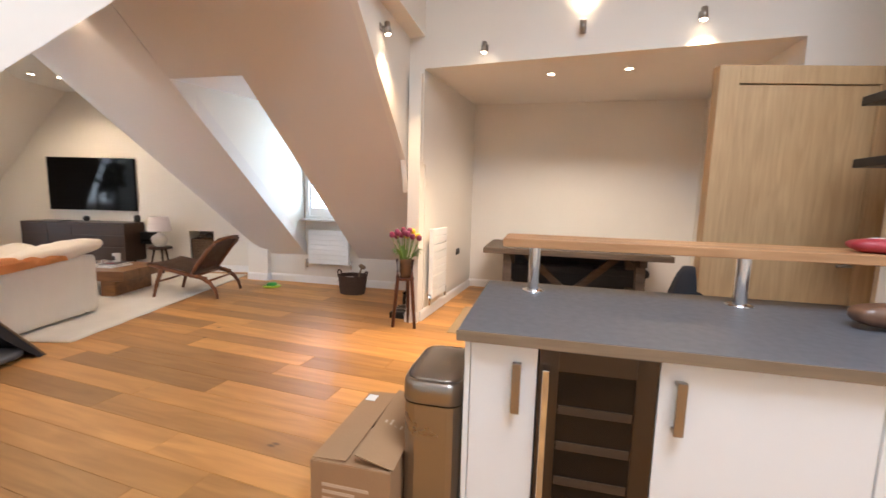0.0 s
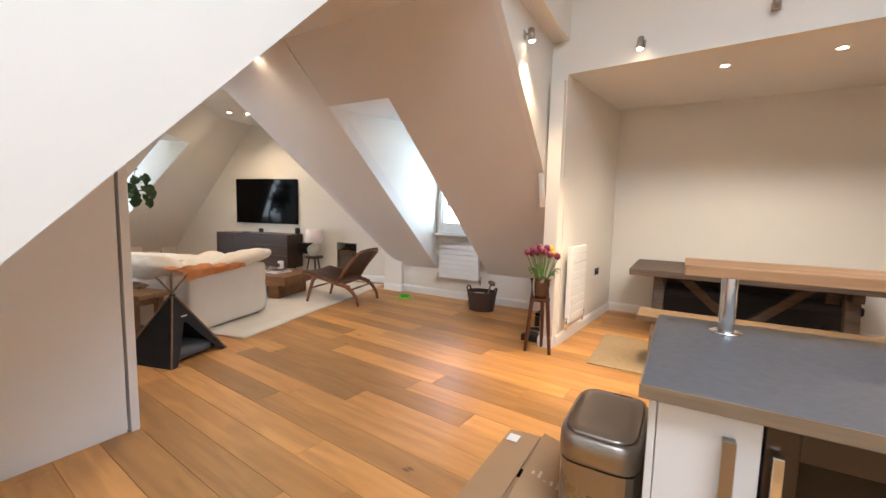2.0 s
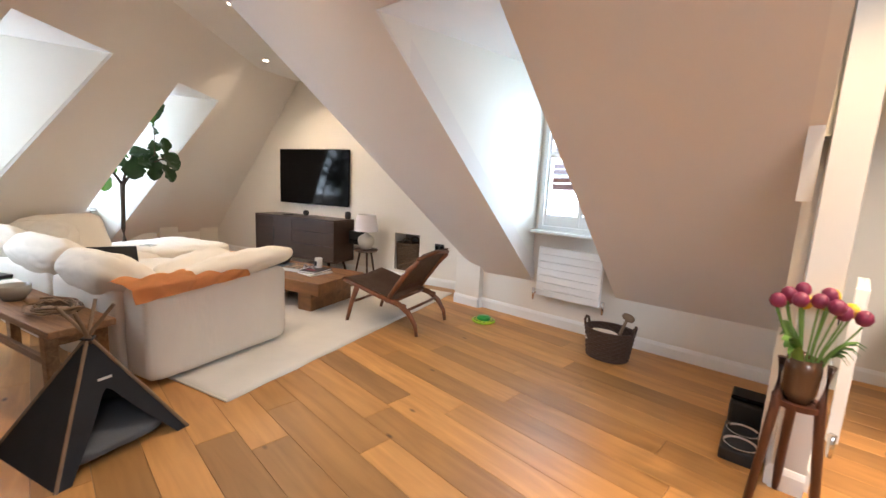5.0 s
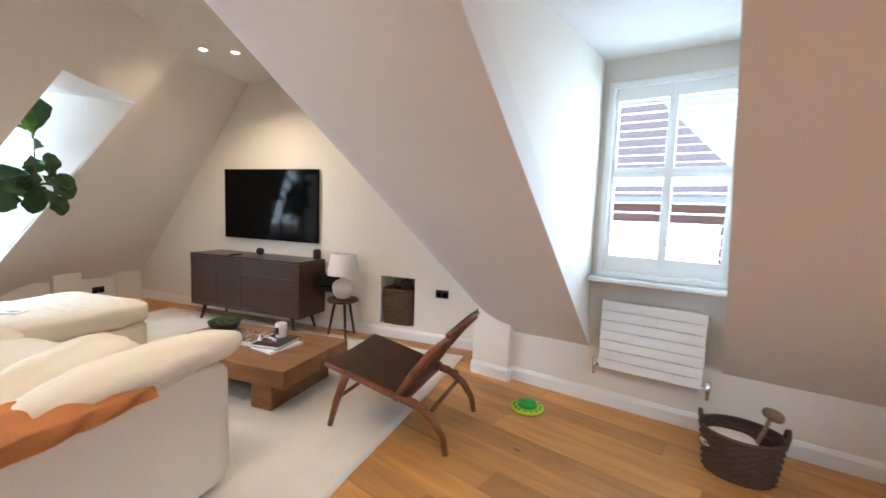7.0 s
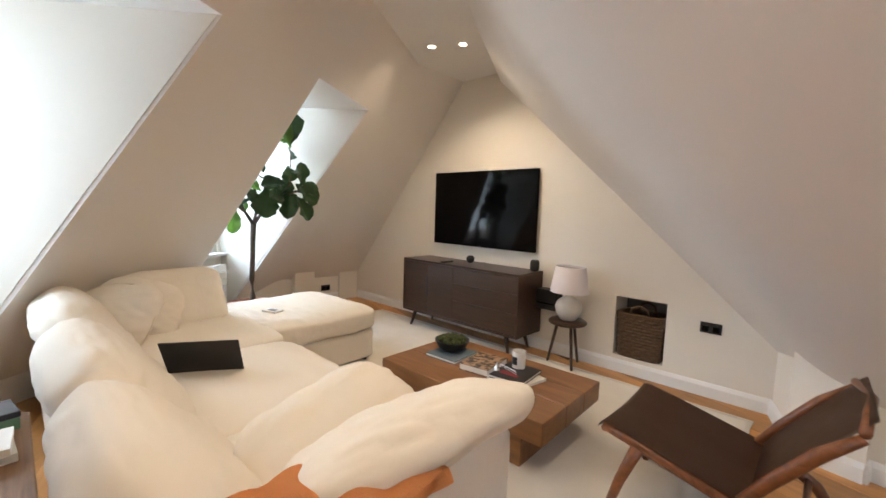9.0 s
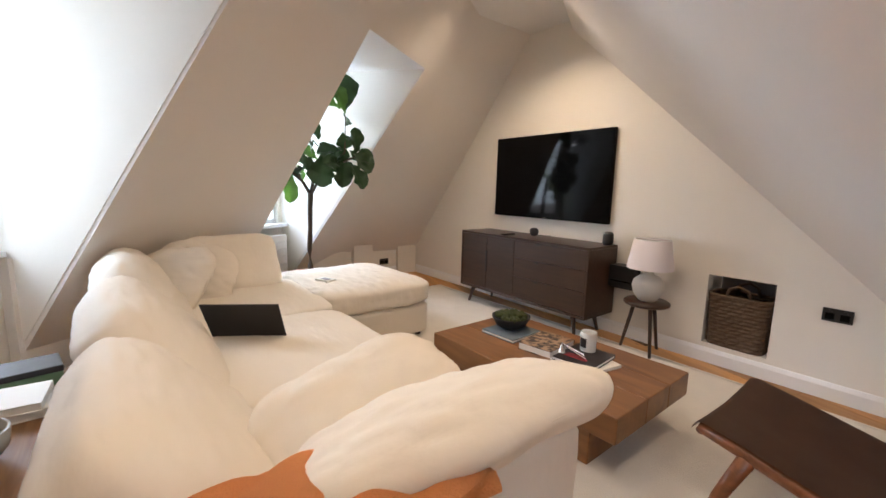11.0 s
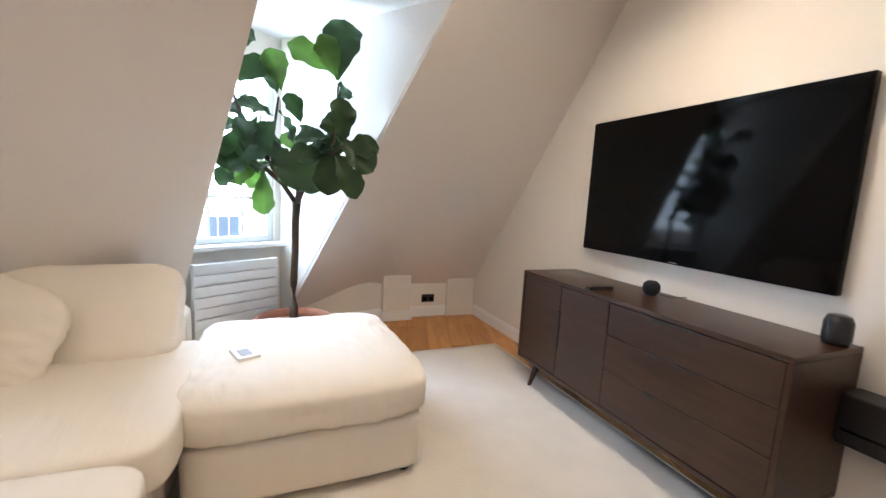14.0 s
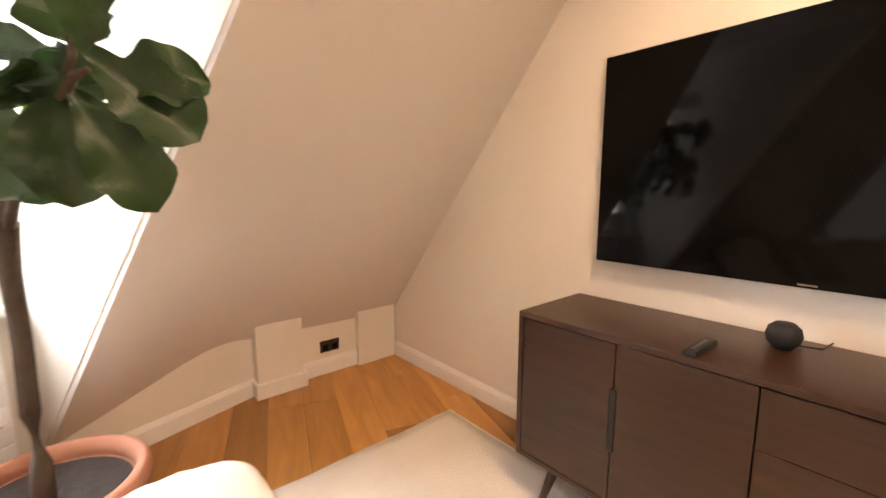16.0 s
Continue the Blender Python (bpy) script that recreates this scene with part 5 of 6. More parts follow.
part("bowl", lathe([(0, 0), (0.05, 0), (0.085, 0.05), (0.09, 0.1), (0.084, 0.1), (0.078, 0.05), (0, 0.012)], 30), material("grey_glass", (0.35, 0.34, 0.32), 0.2), ob, smooth=True)


def cat_tent():
    ob = thing("pet_teepee", pose(-3.76, 2.18, 0, 0, 0, 16), "dark grey felt pet teepee with wooden poles", "pet tent")
    h, b, top = 0.58, 0.29, Vector((0.0, 0, 0.56))
    cs = [Vector((b, -b, 0)), Vector((b, b, 0)), Vector((-b, b, 0)), Vector((-b, -b, 0))]
    for k in range(4):
        a, c = cs[k], cs[(k + 1) % 4]
        bm = bmesh.new()
        up = lambda p: p.lerp(top, 0.93)
        if k:
            bm.faces.new([bm.verts.new(v) for v in (a, c, up(c), up(a))])
        else:
            arch = [a.lerp(c, 0.5 + 0.40 * math.cos(math.pi * i / 12)) for i in range(13)]
            hole = []
            for i in range(13):
                t = math.sin(math.pi * i / 12) * 0.56
                base = a.lerp(c, 0.5 - 0.40 * math.cos(math.pi * i / 12) * (1 - t * 0.75))
                hole.append(base.lerp(Vector((0, 0, 0.56)), t) if t > 0.001 else base)
            outer = [a] + [a.lerp(up(a), i / 6) for i in range(1, 7)] + [up(c).lerp(c, i / 6) for i in range(0, 6)]
            ov = [bm.verts.new(p) for p in outer]
            hv = [bm.verts.new(p) for p in hole]
            for i in range(12):
                bm.faces.new((ov[i], ov[i + 1], hv[i + 1], hv[i]))
            bm.faces.new((ov[12], bm.verts.new(c), hv[12]))
        bmesh.ops.solidify(bm, geom=bm.faces[:], thickness=0.006)
        part("felt_panel", bm, FELT, ob)
    for k in range(4):
        d = (top - cs[k])
        part("pole", tube([cs[k] + d * 0.0, cs[k] + d * 1.0, cs[k] + d * 1.28], 0.009, 8), TWIG, ob, "pale wooden pole")
    part("tie", tube([(0.03, 0, 0.545), (0, 0.03, 0.55), (-0.03, 0, 0.545), (0, -0.03, 0.55), (0.03, 0, 0.545)], 0.006, 6), BLACKM, ob)
    part("cushion", cushion(0.48, 0.48, 0.10, pose(0.0, 0, 0.055), 4, 0.3, 0.008, 12, 2), material("charcoal_fleece", (0.11, 0.11, 0.115), 0.95, bump=0.5, bump_scale=120), ob, "charcoal floor cushion", smooth=True)
    part("label", boxed(0.12, 0.124, -0.03, 0.03, 0.36, 0.372), PAPER, ob, "small white tag")


cat_tent()


def wardrobe():
    ob = thing("wardrobe", pose(0, 0, 0), "white built-in wardrobe under sloping roof", "wardrobe")
    GREYGAP = material("wardrobe_gap", (0.08, 0.075, 0.07), 0.7)

    def slab(x0, x1, y0, y1, z0, drop=0.0):
        bm = bmesh.new()
        upright(bm, (x1, y1), (x1, y0), [(0, z0), (0, y1 + 0.41 - drop), (y1 - y0, max(z0 + 0.02, y0 + 0.41 - drop)), (y1 - y0, z0)], x1 - x0)
        return bm

    part("body", slab(-3.05, -2.662, 0.02, 1.36, 0.0, 0.02), GREYGAP, ob)
    part("door", slab(-2.66, -2.635, 0.70, 1.372, 0.02, 0.012), WHITE, ob)
    part("door", slab(-2.66, -2.635, 0.02, 0.696, 0.02, 0.012), WHITE, ob)
    part("end_panel", slab(-3.05, -2.622, 1.386, 1.43, 0.0, 0.0), WHITE, ob)
    part("plinth", boxed(-2.66, -2.64, 0.02, 1.372, 0, 0.018), WHITE, ob)


wardrobe()


# ---------------------------------------------------------------- kitchen island
def handle(bm_x, y, z0, z1, parent):
    part("handle", boxed(bm_x - 0.015, bm_x + 0.015, y - 0.034, y - 0.024, z0, z1, 0.003), STEEL, parent, "brushed steel bar handle")
    for z in (z0 + 0.006, z1 - 0.018):
        part("handle_post", boxed(bm_x - 0.014, bm_x + 0.014, y - 0.0245, y, z, z + 0.012), STEEL, parent)


def base_unit(x0, x1, hx, label):
    ob = thing("base_cabinet", pose(0, 0, 0), label, "cabinet", "island cabinets")
    part("carcass", boxed(x0, x1, 1.585, 2.38, 0.1, 0.858), WHITE, ob)
    d = part("door", boxed(x0 + 0.002, x1 - 0.002, 1.565, 1.584, 0.105, 0.855, 0.002), WHITE, ob)
    handle(hx, 1.565, 0.62, 0.80, d)
    part("plinth", boxed(x0, x1, 1.63, 2.34, 0.0, 0.1), GREYTOP, ob)


part_side = thing("island_end_panel", pose(0, 0, 0), "white end panel of kitchen island", "panel")
part("board", boxed(0.065, 0.085, 1.565, 2.39, 0, 0.858, 0.002), WHITE, part_side)
base_unit(0.086, 0.32, 0.25, "narrow white gloss base cabinet with steel handle")
base_unit(0.70, 1.30, 0.76, "white gloss base cabinet with steel handle")
base_unit(1.302, 1.90, 1.84, "white gloss base cabinet with steel handle")
base_unit(1.902, 2.60, 1.96, "white gloss base cabinet with steel handle")


def wine_fridge():
    ob = thing("wine_fridge", pose(0, 0, 0), "built-in wine fridge with dark glass door", "fridge")
    x0, x1, y = 0.324, 0.698, 1.56
    part("cabinet", boxed(x0, x1, 1.60, 2.3, 0.08, 0.855), BLACKM, ob)
    for a, b, c, d in ((x0, x0 + 0.065, 0.09, 0.853), (x1 - 0.065, x1, 0.09, 0.853), (x0 + 0.065, x1 - 0.065, 0.78, 0.853), (x0 + 0.065, x1 - 0.065, 0.09, 0.16)):
        part("door_frame", boxed(a, b, y, y + 0.038, c, d, 0.002), DARKSTEEL, ob, "dark brushed steel door frame")
    part("glass", boxed(x0 + 0.065, x1 - 0.065, y + 0.004, y + 0.01, 0.16, 0.78), SMOKED, ob, "dark smoked glass")
    # shelf fronts lie before the glass, their dim look comes from the colour
    for i in range(4):
        z = 0.24 + i * 0.13
        part("shelf", boxed(x0 + 0.07, x1 - 0.07, y - 0.0015, y + 0.0035, z, z + 0.03), SHELFWOOD, ob, "wooden shelf front darkened as if behind smoked glass")
    part("handle", boxed(x0 + 0.012, x0 + 0.034, y - 0.032, y - 0.02, 0.25, 0.79, 0.003), CHROME, ob)
    for z in (0.28, 0.75):
        part("handle_post", boxed(x0 + 0.016, x0 + 0.03, y - 0.021, y, z, z + 0.014), CHROME, ob)
    part("plinth", boxed(x0, x1, 1.63, 2.3, 0, 0.08), BLACKM, ob)


wine_fridge()
ob = thing("worktop", pose(0, 0, 0), "dark grey laminate worktop with wood edging", "worktop")
part("slab", boxed(0.045, 2.66, 1.535, 2.44, 0.862, 0.90, 0.002), GREYTOP, ob)
part("edging", boxed(0.04, 2.66, 1.53, 1.5345, 0.861, 0.899), GREYEDGE, ob, "wood-coloured edging strip")
part("edging", boxed(0.04, 0.0445, 1.5345, 2.44, 0.861, 0.899), GREYEDGE, ob, "wood-coloured edging strip")
ob = thing("breakfast_bar", pose(0, 0, 0.9), "solid oak raised breakfast bar on steel posts", "bar")
for i in range(5):
    part("stave", boxed(0.13, 2.66, 2.19 + i * 0.062, 2.2515 + i * 0.062, 0.222, 0.264, 0.003), OAKTOP, ob)
for x in (0.285, 1.20, 2.15):
    p = part("post", lathe([(0, 0.0), (0.028, 0.0), (0.028, 0.222), (0, 0.222)], 24, at=(x, 2.26, 0)), CHROME, ob, "polished steel post", smooth=False)
    part("flange", lathe([(0.055, 0.001), (0.055, 0.006), (0.03, 0.012), (0.028, 0.001)], 28, at=(x, 2.26, 0)), CHROME, p, smooth=True)
ob = thing("bread_loaf", pose(1.60, 2.04, 0.901, 0, 0, 12), "brown loaf in clear plastic bag", "bread")
part("loaf", cushion(0.26, 0.13, 0.09, pose(0, 0, 0.05), 3.2, 0.2, 0.008, 10, 5), material("crust", (0.20, 0.09, 0.045), 0.5, var=0.3, scale=18, coat=0.5), ob, smooth=True)
part("bag_end", cushion(0.1, 0.08, 0.04, pose(0.16, 0, 0.03), 2.5, 0.3, 0.012, 8, 6), material("clear_film", (0.55, 0.5, 0.45), 0.2), ob, smooth=True)
ob = thing("food_packet", pose(1.74, 2.31, 1.165, 0, 0, -15), "red and white soft food packet on bar", "packet")
part("pouch", cushion(0.24, 0.16, 0.05, pose(0, 0, 0.03), 4, 0.4, 0.008, 12, 9), RED, ob, smooth=True)
part("print", cushion(0.15, 0.10, 0.05, pose(-0.005, 0, 0.036), 3, 0.4, 0.004, 8, 9), PAPER, ob, "white printed panel")


def waste_bin():
    ob = thing("waste_bin", pose(-0.075, 1.85, 0, 0, 0, 0), "tall brushed steel kitchen bin with closed lid", "bin")

    def ring(z, k):
        pts = []
        for i in range(40):
            a = 2 * math.pi * i / 40
            c, s = math.cos(a), math.sin(a)
            r = 1 / ((abs(c) ** 5 + abs(s) ** 5) ** 0.2)
            pts.append((0.128 * r * c * k, 0.215 * r * s * k, z))
        return pts

    def loft(levels):
        bm = bmesh.new()
        rs = [[bm.verts.new(p) for p in ring(z, k)] for z, k in levels]
        for a, b in zip(rs, rs[1:]):
            for i in range(40):
                bm.faces.new((a[i], a[(i + 1) % 40], b[(i + 1) % 40], b[i]))
        bm.faces.new(rs[0])
        bm.faces.new(rs[-1])
        return bm

    part("body", loft([(0.02, 0.97), (0.03, 1.0), (0.545, 1.0)]), STEEL, ob, smooth=False)
    part("seam", loft([(0.545, 0.985), (0.552, 0.985)]), BLACKM, ob)
    part("collar", loft([(0.552, 1.0), (0.556, 1.018), (0.60, 1.022), (0.622, 1.012), (0.636, 0.97), (0.640, 0.91), (0.634, 0.89)]), STEEL, ob, "polished steel collar", smooth=True)
    part("lid_gap", loft([(0.631, 0.895), (0.634, 0.885)]), BLACKM, ob)
    part("lid", loft([(0.632, 0.875), (0.640, 0.868), (0.644, 0.84), (0.650, 0.6), (0.652, 0.05)]), STEEL, ob, "brushed steel swing lid", smooth=True)
    part("foot_ring", loft([(0.0, 0.98), (0.02, 0.98)]), BLACKM, ob)


waste_bin()


def carton():
    ob = thing("cardboard_box", pose(-0.37, 1.84, 0, 0, 0, 0), "open brown cardboard box with printed flaps", "box")
    w, d, h = 0.17, 0.30, 0.30
    t = 0.004
    for x0, x1, y0, y1 in ((-w, -w + t, -d, d), (w - t, w, -d, d), (-w + t, w - t, -d, -d + t), (-w + t, w - t, d - t, d)):
        part("wall", boxed(x0, x1, y0, y1, 0, h), CARD, ob)
    part("base", boxed(-w + t, w - t, -d + t, d - t, 0, t), CARD, ob)
    part("flap", boxed(-w + 0.002, w - 0.002, 0.03, d - 0.002, h, h + t), CARD, ob)
    part("flap", boxed(-w + 0.002, w - 0.002, -d + 0.002, -0.03, h, h + t), CARD, ob)
    part("flap", beam((-w + 0.003, 0, h + 0.006), (-0.02, 0, h + 0.014), 2 * d - 0.02, t, 0), CARD, ob)
    f = part("flap", beam((w - 0.003, -0.01, h + 0.008), (0.01, -0.015, h + 0.05), 2 * d - 0.04, t, 0), CARD, ob, "slightly raised flap with pale print")
    n = Vector((0.042, 0, 0.157)).normalized()
    for i in range(5):
        a = Vector((w - 0.03 - 0.024 * i, -0.10, h + 0.0165 + 0.0064 * i)) + n * 0.0005
        part("print", beam(a + Vector((0, 0.11 - 0.02 * (i % 3), 0)), a + Vector((0, -0.13, 0)), 0.010, 0.001, 0, up=n), CARDTEXT, f)
    part("label", boxed(-0.15, -0.10, 0.18, 0.24, h + 0.016, h + 0.0175), PAPER, ob, "plain white sticker")
    for z, l in ((0.2, 0.2), (0.17, 0.14), (0.14, 0.17)):
        part("print", boxed(-0.12, -0.12 + l, -d - 0.0012, -d + 0.001, z, z + 0.014), CARDTEXT, ob)


carton()


# ---------------------------------------------------------------- flowers and pet things
def plant_stand():
    ob = thing("plant_stand", pose(-1.03, 4.16, 0, 0, 0, 10), "tall walnut plant stand with three legs", "stand")
    for k in range(3):
        a = math.radians(205 + 120 * k)
        c, s = math.cos(a), math.sin(a)
        part("leg", tube([(0.135 * c, 0.135 * s, 0), (0.085 * c, 0.085 * s, 0.52), (0.095 * c, 0.095 * s, 0.72)], [0.017, 0.02, 0.016], 10), WOODRED, ob, smooth=True)
    part("ring", lathe([(0.06, 0.50), (0.09, 0.50), (0.09, 0.525), (0.06, 0.525), (0.06, 0.50)], 24), WOODRED, ob)
    part("tray", lathe([(0, 0.512), (0.062, 0.512), (0.062, 0.52), (0, 0.52)], 20), WOODRED, ob)


WOODRED = wood("red_walnut", (0.13, 0.045, 0.022), (0.06, 0.02, 0.011), rough=0.4, scale=4, stretch=(8, 8, 2))
plant_stand()
VX = pose(-1.03, 4.16, 0.5205)
ob = thing("vase", VX, "brown glass vase in plant stand", "vase")
part("body", lathe([(0, 0.0), (0.05, 0.0), (0.062, 0.05), (0.066, 0.15), (0.06, 0.2), (0.052, 0.2), (0.058, 0.15), (0.05, 0.02), (0, 0.012)], 28), material("brown_glass", (0.12, 0.06, 0.03), 0.15), ob, smooth=True)
ob = thing("tulips", VX, "bunch of purple and yellow tulips in vase", "flowers")
PURPLE = material("purple_petal", (0.24, 0.025, 0.08), 0.5, var=0.2, scale=20)
YELLOW = material("yellow_petal", (0.80, 0.50, 0.02), 0.5, var=0.15, scale=20)
rnd = random.Random(3)
for i in range(15):
    a, r = i * 2.4, 0.03 + 0.10 * (i / 15) ** 0.6
    h = 0.50 - 0.9 * r + rnd.uniform(-0.03, 0.03)
    tip = Vector((r * 1.25 * math.cos(a), r * 1.25 * math.sin(a), h))
    st = part("stem", tube([(0.02 * math.cos(a), 0.02 * math.sin(a), 0.03), (tip.x * 0.5, tip.y * 0.5, h * 0.6), tip], 0.004, 6), TULIPLEAF, ob)
    bm = lathe([(0, 0), (0.02, 0.008), (0.030, 0.028), (0.026, 0.052), (0.012, 0.066), (0, 0.063)], 10, at=tip)
    yellow = i in (3, 8, 11) and math.cos(a) > -0.6 or i in (6,)
    part("flower_head", bm, YELLOW if yellow else PURPLE, st, "yellow tulip head" if yellow else "purple tulip head", smooth=True)
for i in range(20):
    a = i * 2.1
    l = rnd.uniform(0.15, 0.26)
    bm = bmesh.new()
    rows = []
    for k in range(7):
        t = k / 6
        wd = 0.022 * math.sin(math.pi * (0.12 + 0.86 * t)) ** 0.7
        p = Vector((math.cos(a), math.sin(a), 0)) * (0.04 + l * 0.6 * t ** 1.3) + Vector((0, 0, 0.15 + l * 1.1 * t - 0.12 * t ** 4))
        sd = Vector((-math.sin(a), math.cos(a), 0)) * wd
        rows.append((bm.verts.new(p - sd), bm.verts.new(p - Vector((0, 0, wd * 0.4))), bm.verts.new(p + sd)))
    for p, q in zip(rows, rows[1:]):
        bm.faces.new((p[0], p[1], q[1], q[0]))
        bm.faces.new((p[1], p[2], q[2], q[1]))
    part("leaf", bm, TULIPLEAF, ob, smooth=True)
ob = thing("pet_feeder", pose(-1.20, 4.90, 0), "black automatic pet feeder on floor", "pet feeder")
part("body", boxed(-0.09, 0.09, -0.09, 0.09, 0.0, 0.17, 0.02), BLACKM, ob)
part("lid", boxed(-0.088, 0.088, -0.088, 0.088, 0.172, 0.20, 0.012), SCREEN, ob)
ob = thing("pet_bowl_stand", pose(-1.20, 4.55, 0), "black stand with two steel pet bowls", "pet bowls")
part("stand", boxed(-0.09, 0.09, -0.18, 0.18, 0.0, 0.07, 0.01), BLACKM, ob)
for y in (-0.085, 0.085):
    part("bowl", lathe([(0.078, 0.074), (0.082, 0.078), (0.075, 0.08), (0.06, 0.045), (0, 0.04)], 26, at=(0, y, 0)), CHROME, ob, "polished steel bowl", smooth=True)


# ---------------------------------------------------------------- dining alcove
def trestle_table():
    ob = thing("dining_table", pose(0, 0, 0), "grey-brown rustic wooden trestle dining table", "table")
    for y0, y1 in ((5.2, 5.42), (5.422, 5.64), (5.642, 5.86), (5.862, 6.08), (6.082, 6.3)):
        part("top_board", boxed(-0.37, 1.80, y0, y1, 0.69, 0.76, 0.006), GREYWOOD, ob)
    for x in (-0.08, 1.50):
        part("leg", beam((x, 5.36, 0), (x, 5.48, 0.69), 0.11, 0.09, 0.006, up=(0, 1, 0)), GREYWOOD, ob)
        part("leg", beam((x, 6.12, 0), (x, 6.02, 0.69), 0.11, 0.09, 0.006, up=(0, 1, 0)), GREYWOOD, ob)
        part("cross_rail", boxed(x - 0.045, x + 0.045, 5.30, 6.2, 0.60, 0.688, 0.005), GREYWOOD, ob)
        part("foot_rail", boxed(x - 0.045, x + 0.045, 5.46, 6.04, 0.14, 0.22, 0.005), GREYWOOD, ob)
    part("stretcher", boxed(-0.03, 1.45, 5.71, 5.79, 0.14, 0.22, 0.005), GREYWOOD, ob)
    for x0, x1 in ((0.10, 0.62), (1.32, 0.80)):
        part("brace", beam((x0, 5.75, 0.68), (x1, 5.75, 0.2), 0.09, 0.07, 0.005, up=(0, 1, 0)), GREYWOOD, ob)


trestle_table()


def bench():
    ob = thing("dining_bench", pose(0, 0, 0), "rustic wooden bench pulled up to dining table", "bench")
    BW = wood("bench_oak", (0.23, 0.155, 0.085), (0.13, 0.08, 0.042), rough=0.55)
    for y0, y1 in ((4.32, 4.499), (4.501, 4.68)):
        part("seat_board", boxed(-0.20, 1.65, y0, y1, 0.405, 0.455, 0.006), BW, ob)
    for x in (-0.04, 1.49):
        part("leg", beam((x, 4.24, 0), (x, 4.40, 0.404), 0.09, 0.065, 0.005, up=(0, 1, 0)), BW, ob)
        part("leg", beam((x, 4.76, 0), (x, 4.60, 0.404), 0.09, 0.065, 0.005, up=(0, 1, 0)), BW, ob)
        part("cross_rail", boxed(x - 0.03, x + 0.03, 4.36, 4.64, 0.20, 0.26, 0.004), BW, ob)
    part("stretcher", boxed(0.0, 1.45, 4.47, 4.53, 0.20, 0.26, 0.004), BW, ob)
    part("brace", beam((1.15, 4.5, 0.4), (1.42, 4.5, 0.24), 0.06, 0.05, 0.004, up=(0, 1, 0)), BW, ob)


bench()
ob = thing("upholstered_bench", pose(0, 0, 0), "slate blue upholstered bench behind dining table", "bench")
SLATE = material("slate_cloth", (0.055, 0.062, 0.078), 0.85, var=0.1, bump=0.3, bump_scale=200)
part("seat", boxed(-0.10, 1.75, 5.98, 6.36, 0.36, 0.46, 0.03, 3), SLATE, ob)
part("backrest", boxed(-0.10, 1.75, 6.30, 6.385, 0.46, 0.68, 0.02, 3), SLATE, ob)
part("frame", boxed(-0.06, 1.71, 6.02, 6.34, 0.02, 0.36, 0.01), SLATE, ob)
ob = thing("jute_mat", pose(0.1, 4.5, 0.0), "flat natural jute mat under dining bench", "mat")
part("weave", boxed(-0.66, 1.9, -0.42, 0.62, 0.0, 0.008, 0.003), JUTE, ob)


def oak_cupboard():
    m = pose(1.42, 3.08, 0, 0, 0, 10)
    ob = thing("door_1", m, "pale oak door closed in oak frame", "door", kind="structure")
    part("door", boxed(0.0, 0.80, 0.0, 0.04, 0.012, 2.075, 0.002), OAK, ob)
    for x0, x1, z0, z1 in ((-0.125, -0.004, 0, 2.185), (0.804, 0.925, 0, 2.185), (-0.004, 0.804, 2.079, 2.185)):
        part("door_frame", boxed(x0, x1, -0.012, 0.06, z0, z1, 0.003), OAK, ob)
    part("handle", tube([(0.74, 0.0, 1.0), (0.74, -0.05, 1.0), (0.66, -0.055, 1.0)], 0.009, 10), STEEL, ob, "brushed steel lever", smooth=True)


oak_cupboard()
bm = bmesh.new()
upright(bm, (3.0, 2.78), (2.12, 2.78), rect(0, 0.88, 0, 4.0), 0.1)
solid("wall_kitchen_end", bm, PAINT, "white kitchen wall with shelves", "wall")
for z in (1.56, 1.87):
    ob = thing("wall_shelf", pose(0, 0, z), "black floating wall shelf", "shelf", "black wall shelves")
    part("board", boxed(1.86, 2.98, 2.52, 2.775, 0, 0.045, 0.003), BLACKM, ob)


def coat():
    ob = thing("coat", pose(1.27, 3.12, 0), "black coat draped over a small stool", "coat")
    bm = bmesh.new()
    n, m = 48, 14
    rings = []
    for j in range(m + 1):
        t = j / m
        z = 0.95 - 0.67 * t
        r0 = 0.04 + 0.09 * min(1, t * 2.2) ** 0.7
        rings.append([bm.verts.new(((r0 + 0.018 * t * math.sin(7 * a + 2 * t)) * math.cos(a) * 1.1, (r0 + 0.018 * t * math.sin(5 * a)) * math.sin(a) * 0.8, z)) for a in [2 * math.pi * i / n for i in range(n)]])
    for a, b in zip(rings, rings[1:]):
        for i in range(n):
            bm.faces.new((a[i], a[(i + 1) % n], b[(i + 1) % n], b[i]))
    bm.faces.new(rings[0])
    part("cloth", bm, material("black_wool", (0.014, 0.014, 0.018), 0.85, bump=0.4, bump_scale=150), ob, smooth=True)
    for k in range(4):
        a = math.radians(45 + 90 * k)
        part("stool_leg", leg((0.09 * math.cos(a), 0.08 * math.sin(a), 0.6), (0.15 * math.cos(a), 0.13 * math.sin(a), 0), 0.016, 0.014), BLACKM, ob)


coat()


# ---------------------------------------------------------------- outside
BRICK = material("brick", (0.42, 0.23, 0.18), 0.9, var=0.14, scale=9, bump=0.2, bump_scale=30)
TILE = material("roof_tile", (0.24, 0.20, 0.21), 0.85, var=0.15, scale=8, bump=0.3, bump_scale=14)
STONE = material("pale_stucco", (0.62, 0.56, 0.50), 0.85, var=0.08)
DARKGLASS = material("far_pane", (0.12, 0.16, 0.20), 0.1)


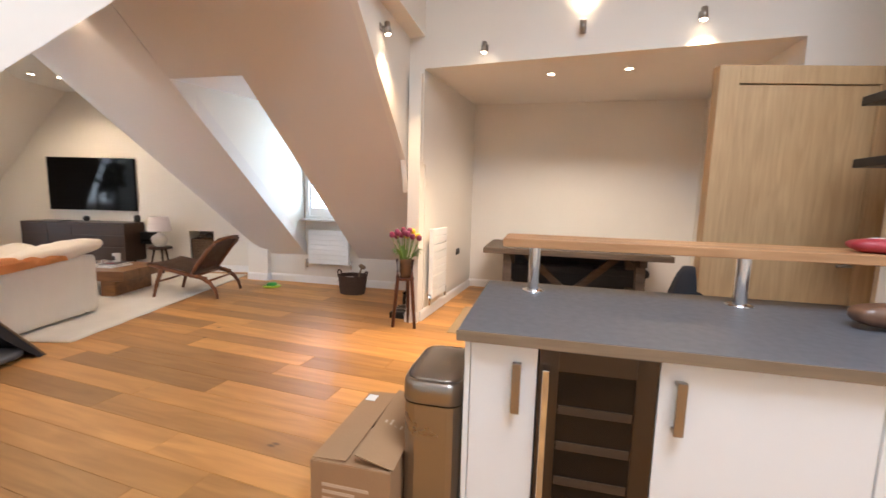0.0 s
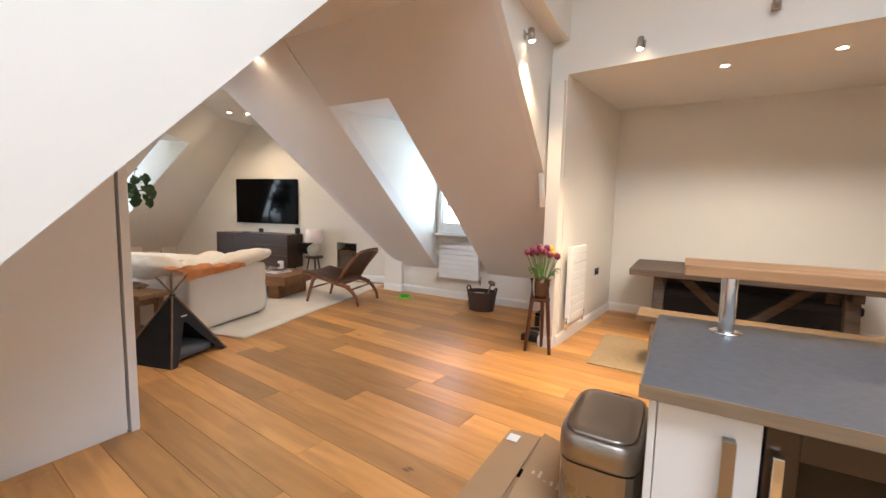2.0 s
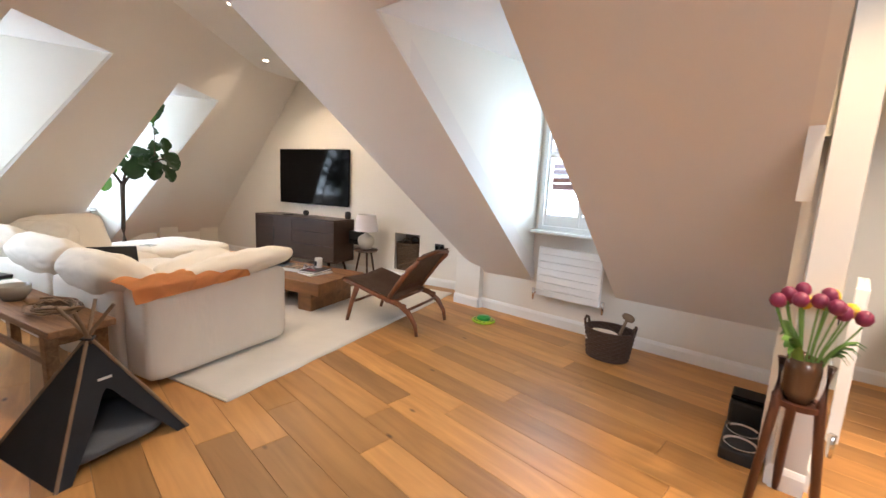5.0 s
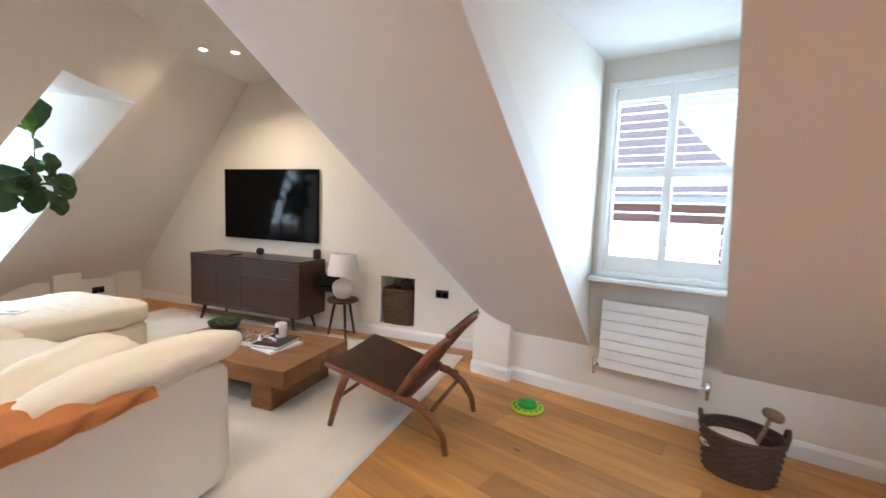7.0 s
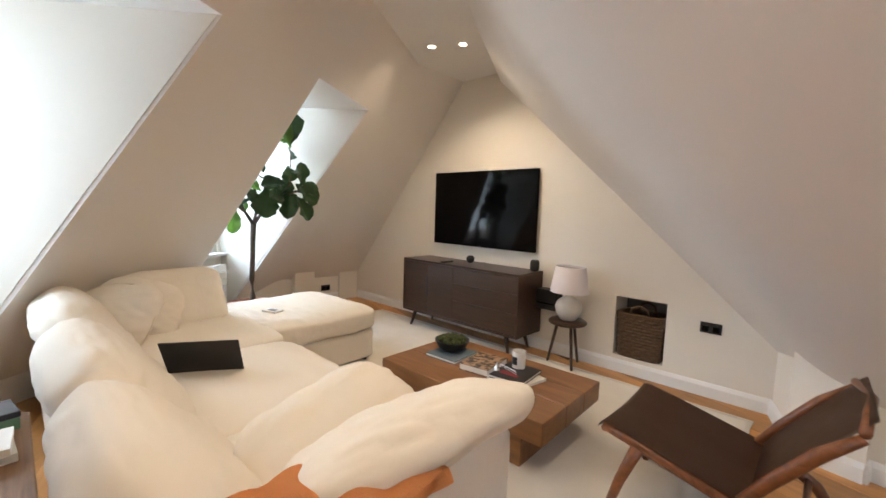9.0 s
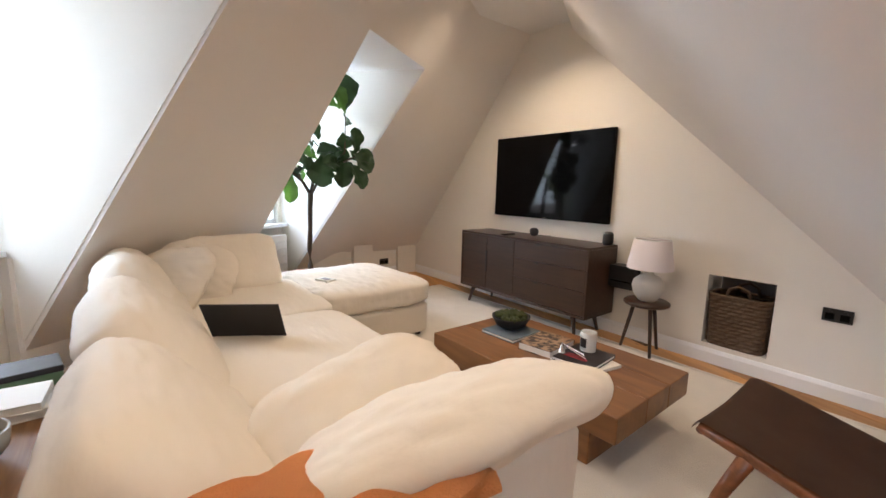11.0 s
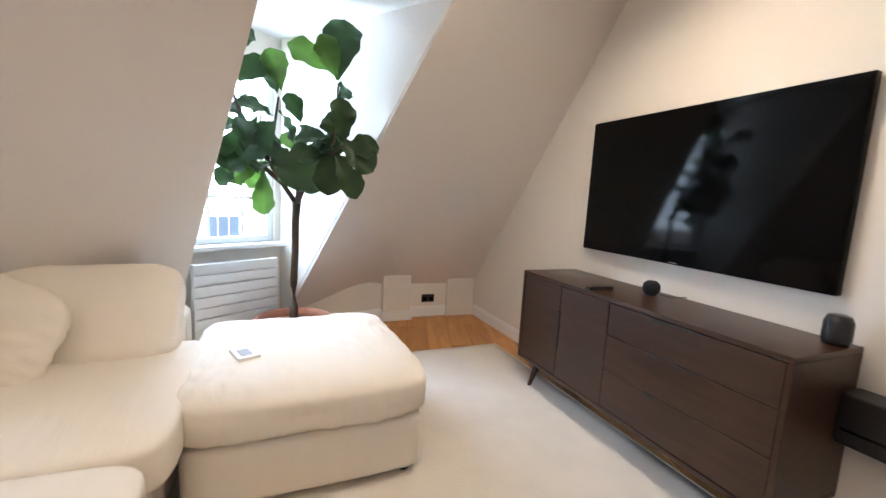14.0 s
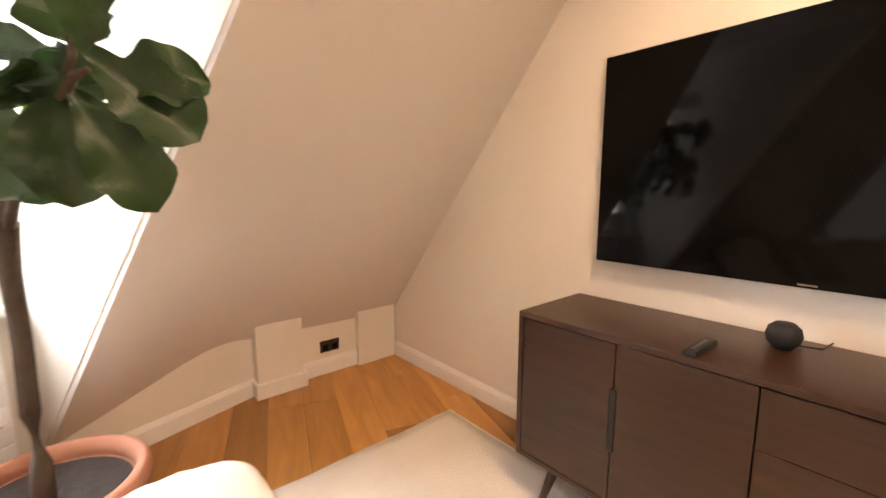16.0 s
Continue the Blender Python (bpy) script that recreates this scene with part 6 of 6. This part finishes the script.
def far_house(m, wall_mat, label, wide, high, roof, rows, cols, drop=2.4):
    ob = thing("house", m, label, "house")
    part("wall", boxed(-wide / 2, wide / 2, 0, 4, -9, high), wall_mat, ob)
    bm = bmesh.new()
    upright(bm, (-wide / 2 - 0.3, -0.3), (wide / 2 + 0.3, -0.3), rect(0, wide + 0.6, high, high + 0.15), -4.6)
    part("eaves", bm, WHITE, ob)
    bm = bmesh.new()
    v = [bm.verts.new(p) for p in ((-wide / 2 - 0.3, -0.3, high + 0.15), (wide / 2 + 0.3, -0.3, high + 0.15), (wide / 2 + 0.3, 4.3, high + 0.15), (-wide / 2 - 0.3, 4.3, high + 0.15), (-wide * 0.3, 2, high + roof), (wide * 0.2, 2, high + roof))]
    for f in ((0, 1, 5, 4), (2, 3, 4, 5), (1, 2, 5), (3, 0, 4), (0, 3, 2, 1)):
        bm.faces.new([v[i] for i in f])
    part("roof", bm, TILE, ob)
    for r in range(rows):
        for c in range(cols):
            x = -wide / 2 + wide * (c + 0.5) / cols
            z = high - drop - r * 2.9
            w = part("window", boxed(x - 0.6, x + 0.6, -0.06, 0.05, z, z + 1.6, 0.01), WHITE, ob)
            for i in range(3):
                for j in range(2):
                    part("pane", boxed(x - 0.54 + i * 0.37, x - 0.54 + i * 0.37 + 0.33, -0.075, -0.055, z + 0.08 + j * 0.76, z + 0.76 + j * 0.76), DARKGLASS, w)


far_house(pose(-6.3, 16, 0, 0, 0, -6), BRICK, "brick house with tiled roof across the yard", 9, 1.9, 3.4, 2, 3, 3.5)
q = Vector(uv(15.0, 9.2))
far_house(pose(q.x, q.y, 0, 0, 0, 135), STONE, "pale house with white windows across the street", 16, 4.0, 3.0, 3, 6)
bm = boxed(-90, 90, -90, 90, -9.3, -9.0)
solid("ground", bm, material("street", (0.12, 0.115, 0.11), 0.9), "grey street far below", "ground")


# ---------------------------------------------------------------- floor boards
def floor_boards():
    rnd = random.Random(5)
    wd = 0.2
    meshes = {}

    def board(L):
        if L not in meshes:
            bm = boxed(0, L - 0.0015, 0, wd - 0.0015, -0.019, 0.0)
            top = [e for e in bm.edges if all(abs(v.co.z) < 1e-6 for v in e.verts)]
            bmesh.ops.bevel(bm, geom=top, offset=0.0016, segments=1, affect="EDGES")
            meshes[L] = mesh_of("floor_board", bm, OAKFLOOR)
        return meshes[L]

    floor = bpy.data.objects["floor"]
    turn = pose(0, 0, 0, 0, 0, -5)
    rest = []
    count = 0
    for j in range(-14, 40):
        x = -10.3 - rnd.random() * 1.2
        y = j * wd
        while x < 3.4:
            L = rnd.choice((1.2, 1.5, 1.8, 2.1, 2.4))
            c = turn @ Vector((x + L / 2, y + wd / 2, 0))
            s = (c.x - O.x) * E.x + (c.y - O.y) * E.y
            d = (c.x - O.x) * Q.x + (c.y - O.y) * Q.y
            inside = c.y > -1.9 and c.x < 3.0 and d > -0.25 and c.y < 6.7 and (-c.x - c.y) * 0.7071 < 5.0
            under = 2.0 < s < 4.1 and 0.4 < d < 3.2
            if inside and not under:
                near = c.x < 1.6 and c.y > -0.2 and count < 300
                if near:
                    o = new("floor_board", board(L))
                    o.parent = floor
                    o.matrix_basis = turn @ pose(x, y, 0.0)
                    count += 1
                else:
                    rest.append((x, y, L))
            x += L
    bm = bmesh.new()
    for x, y, L in rest:
        vs = [bm.verts.new((x + a, y + b, c)) for a, b, c in ((0, 0, -0.019), (L - 0.002, 0, -0.019), (L - 0.002, wd - 0.002, -0.019), (0, wd - 0.002, -0.019), (0, 0, 0), (L - 0.002, 0, 0), (L - 0.002, wd - 0.002, 0), (0, wd - 0.002, 0))]
        for f in ((0, 1, 2, 3), (4, 5, 6, 7), (0, 1, 5, 4), (1, 2, 6, 5), (2, 3, 7, 6), (3, 0, 4, 7)):
            bm.faces.new([vs[i] for i in f])
    o = part("far_boards", bm, OAKFLOOR, floor)
    o.matrix_basis = turn
    o["kind"] = "stuff"


floor_boards()
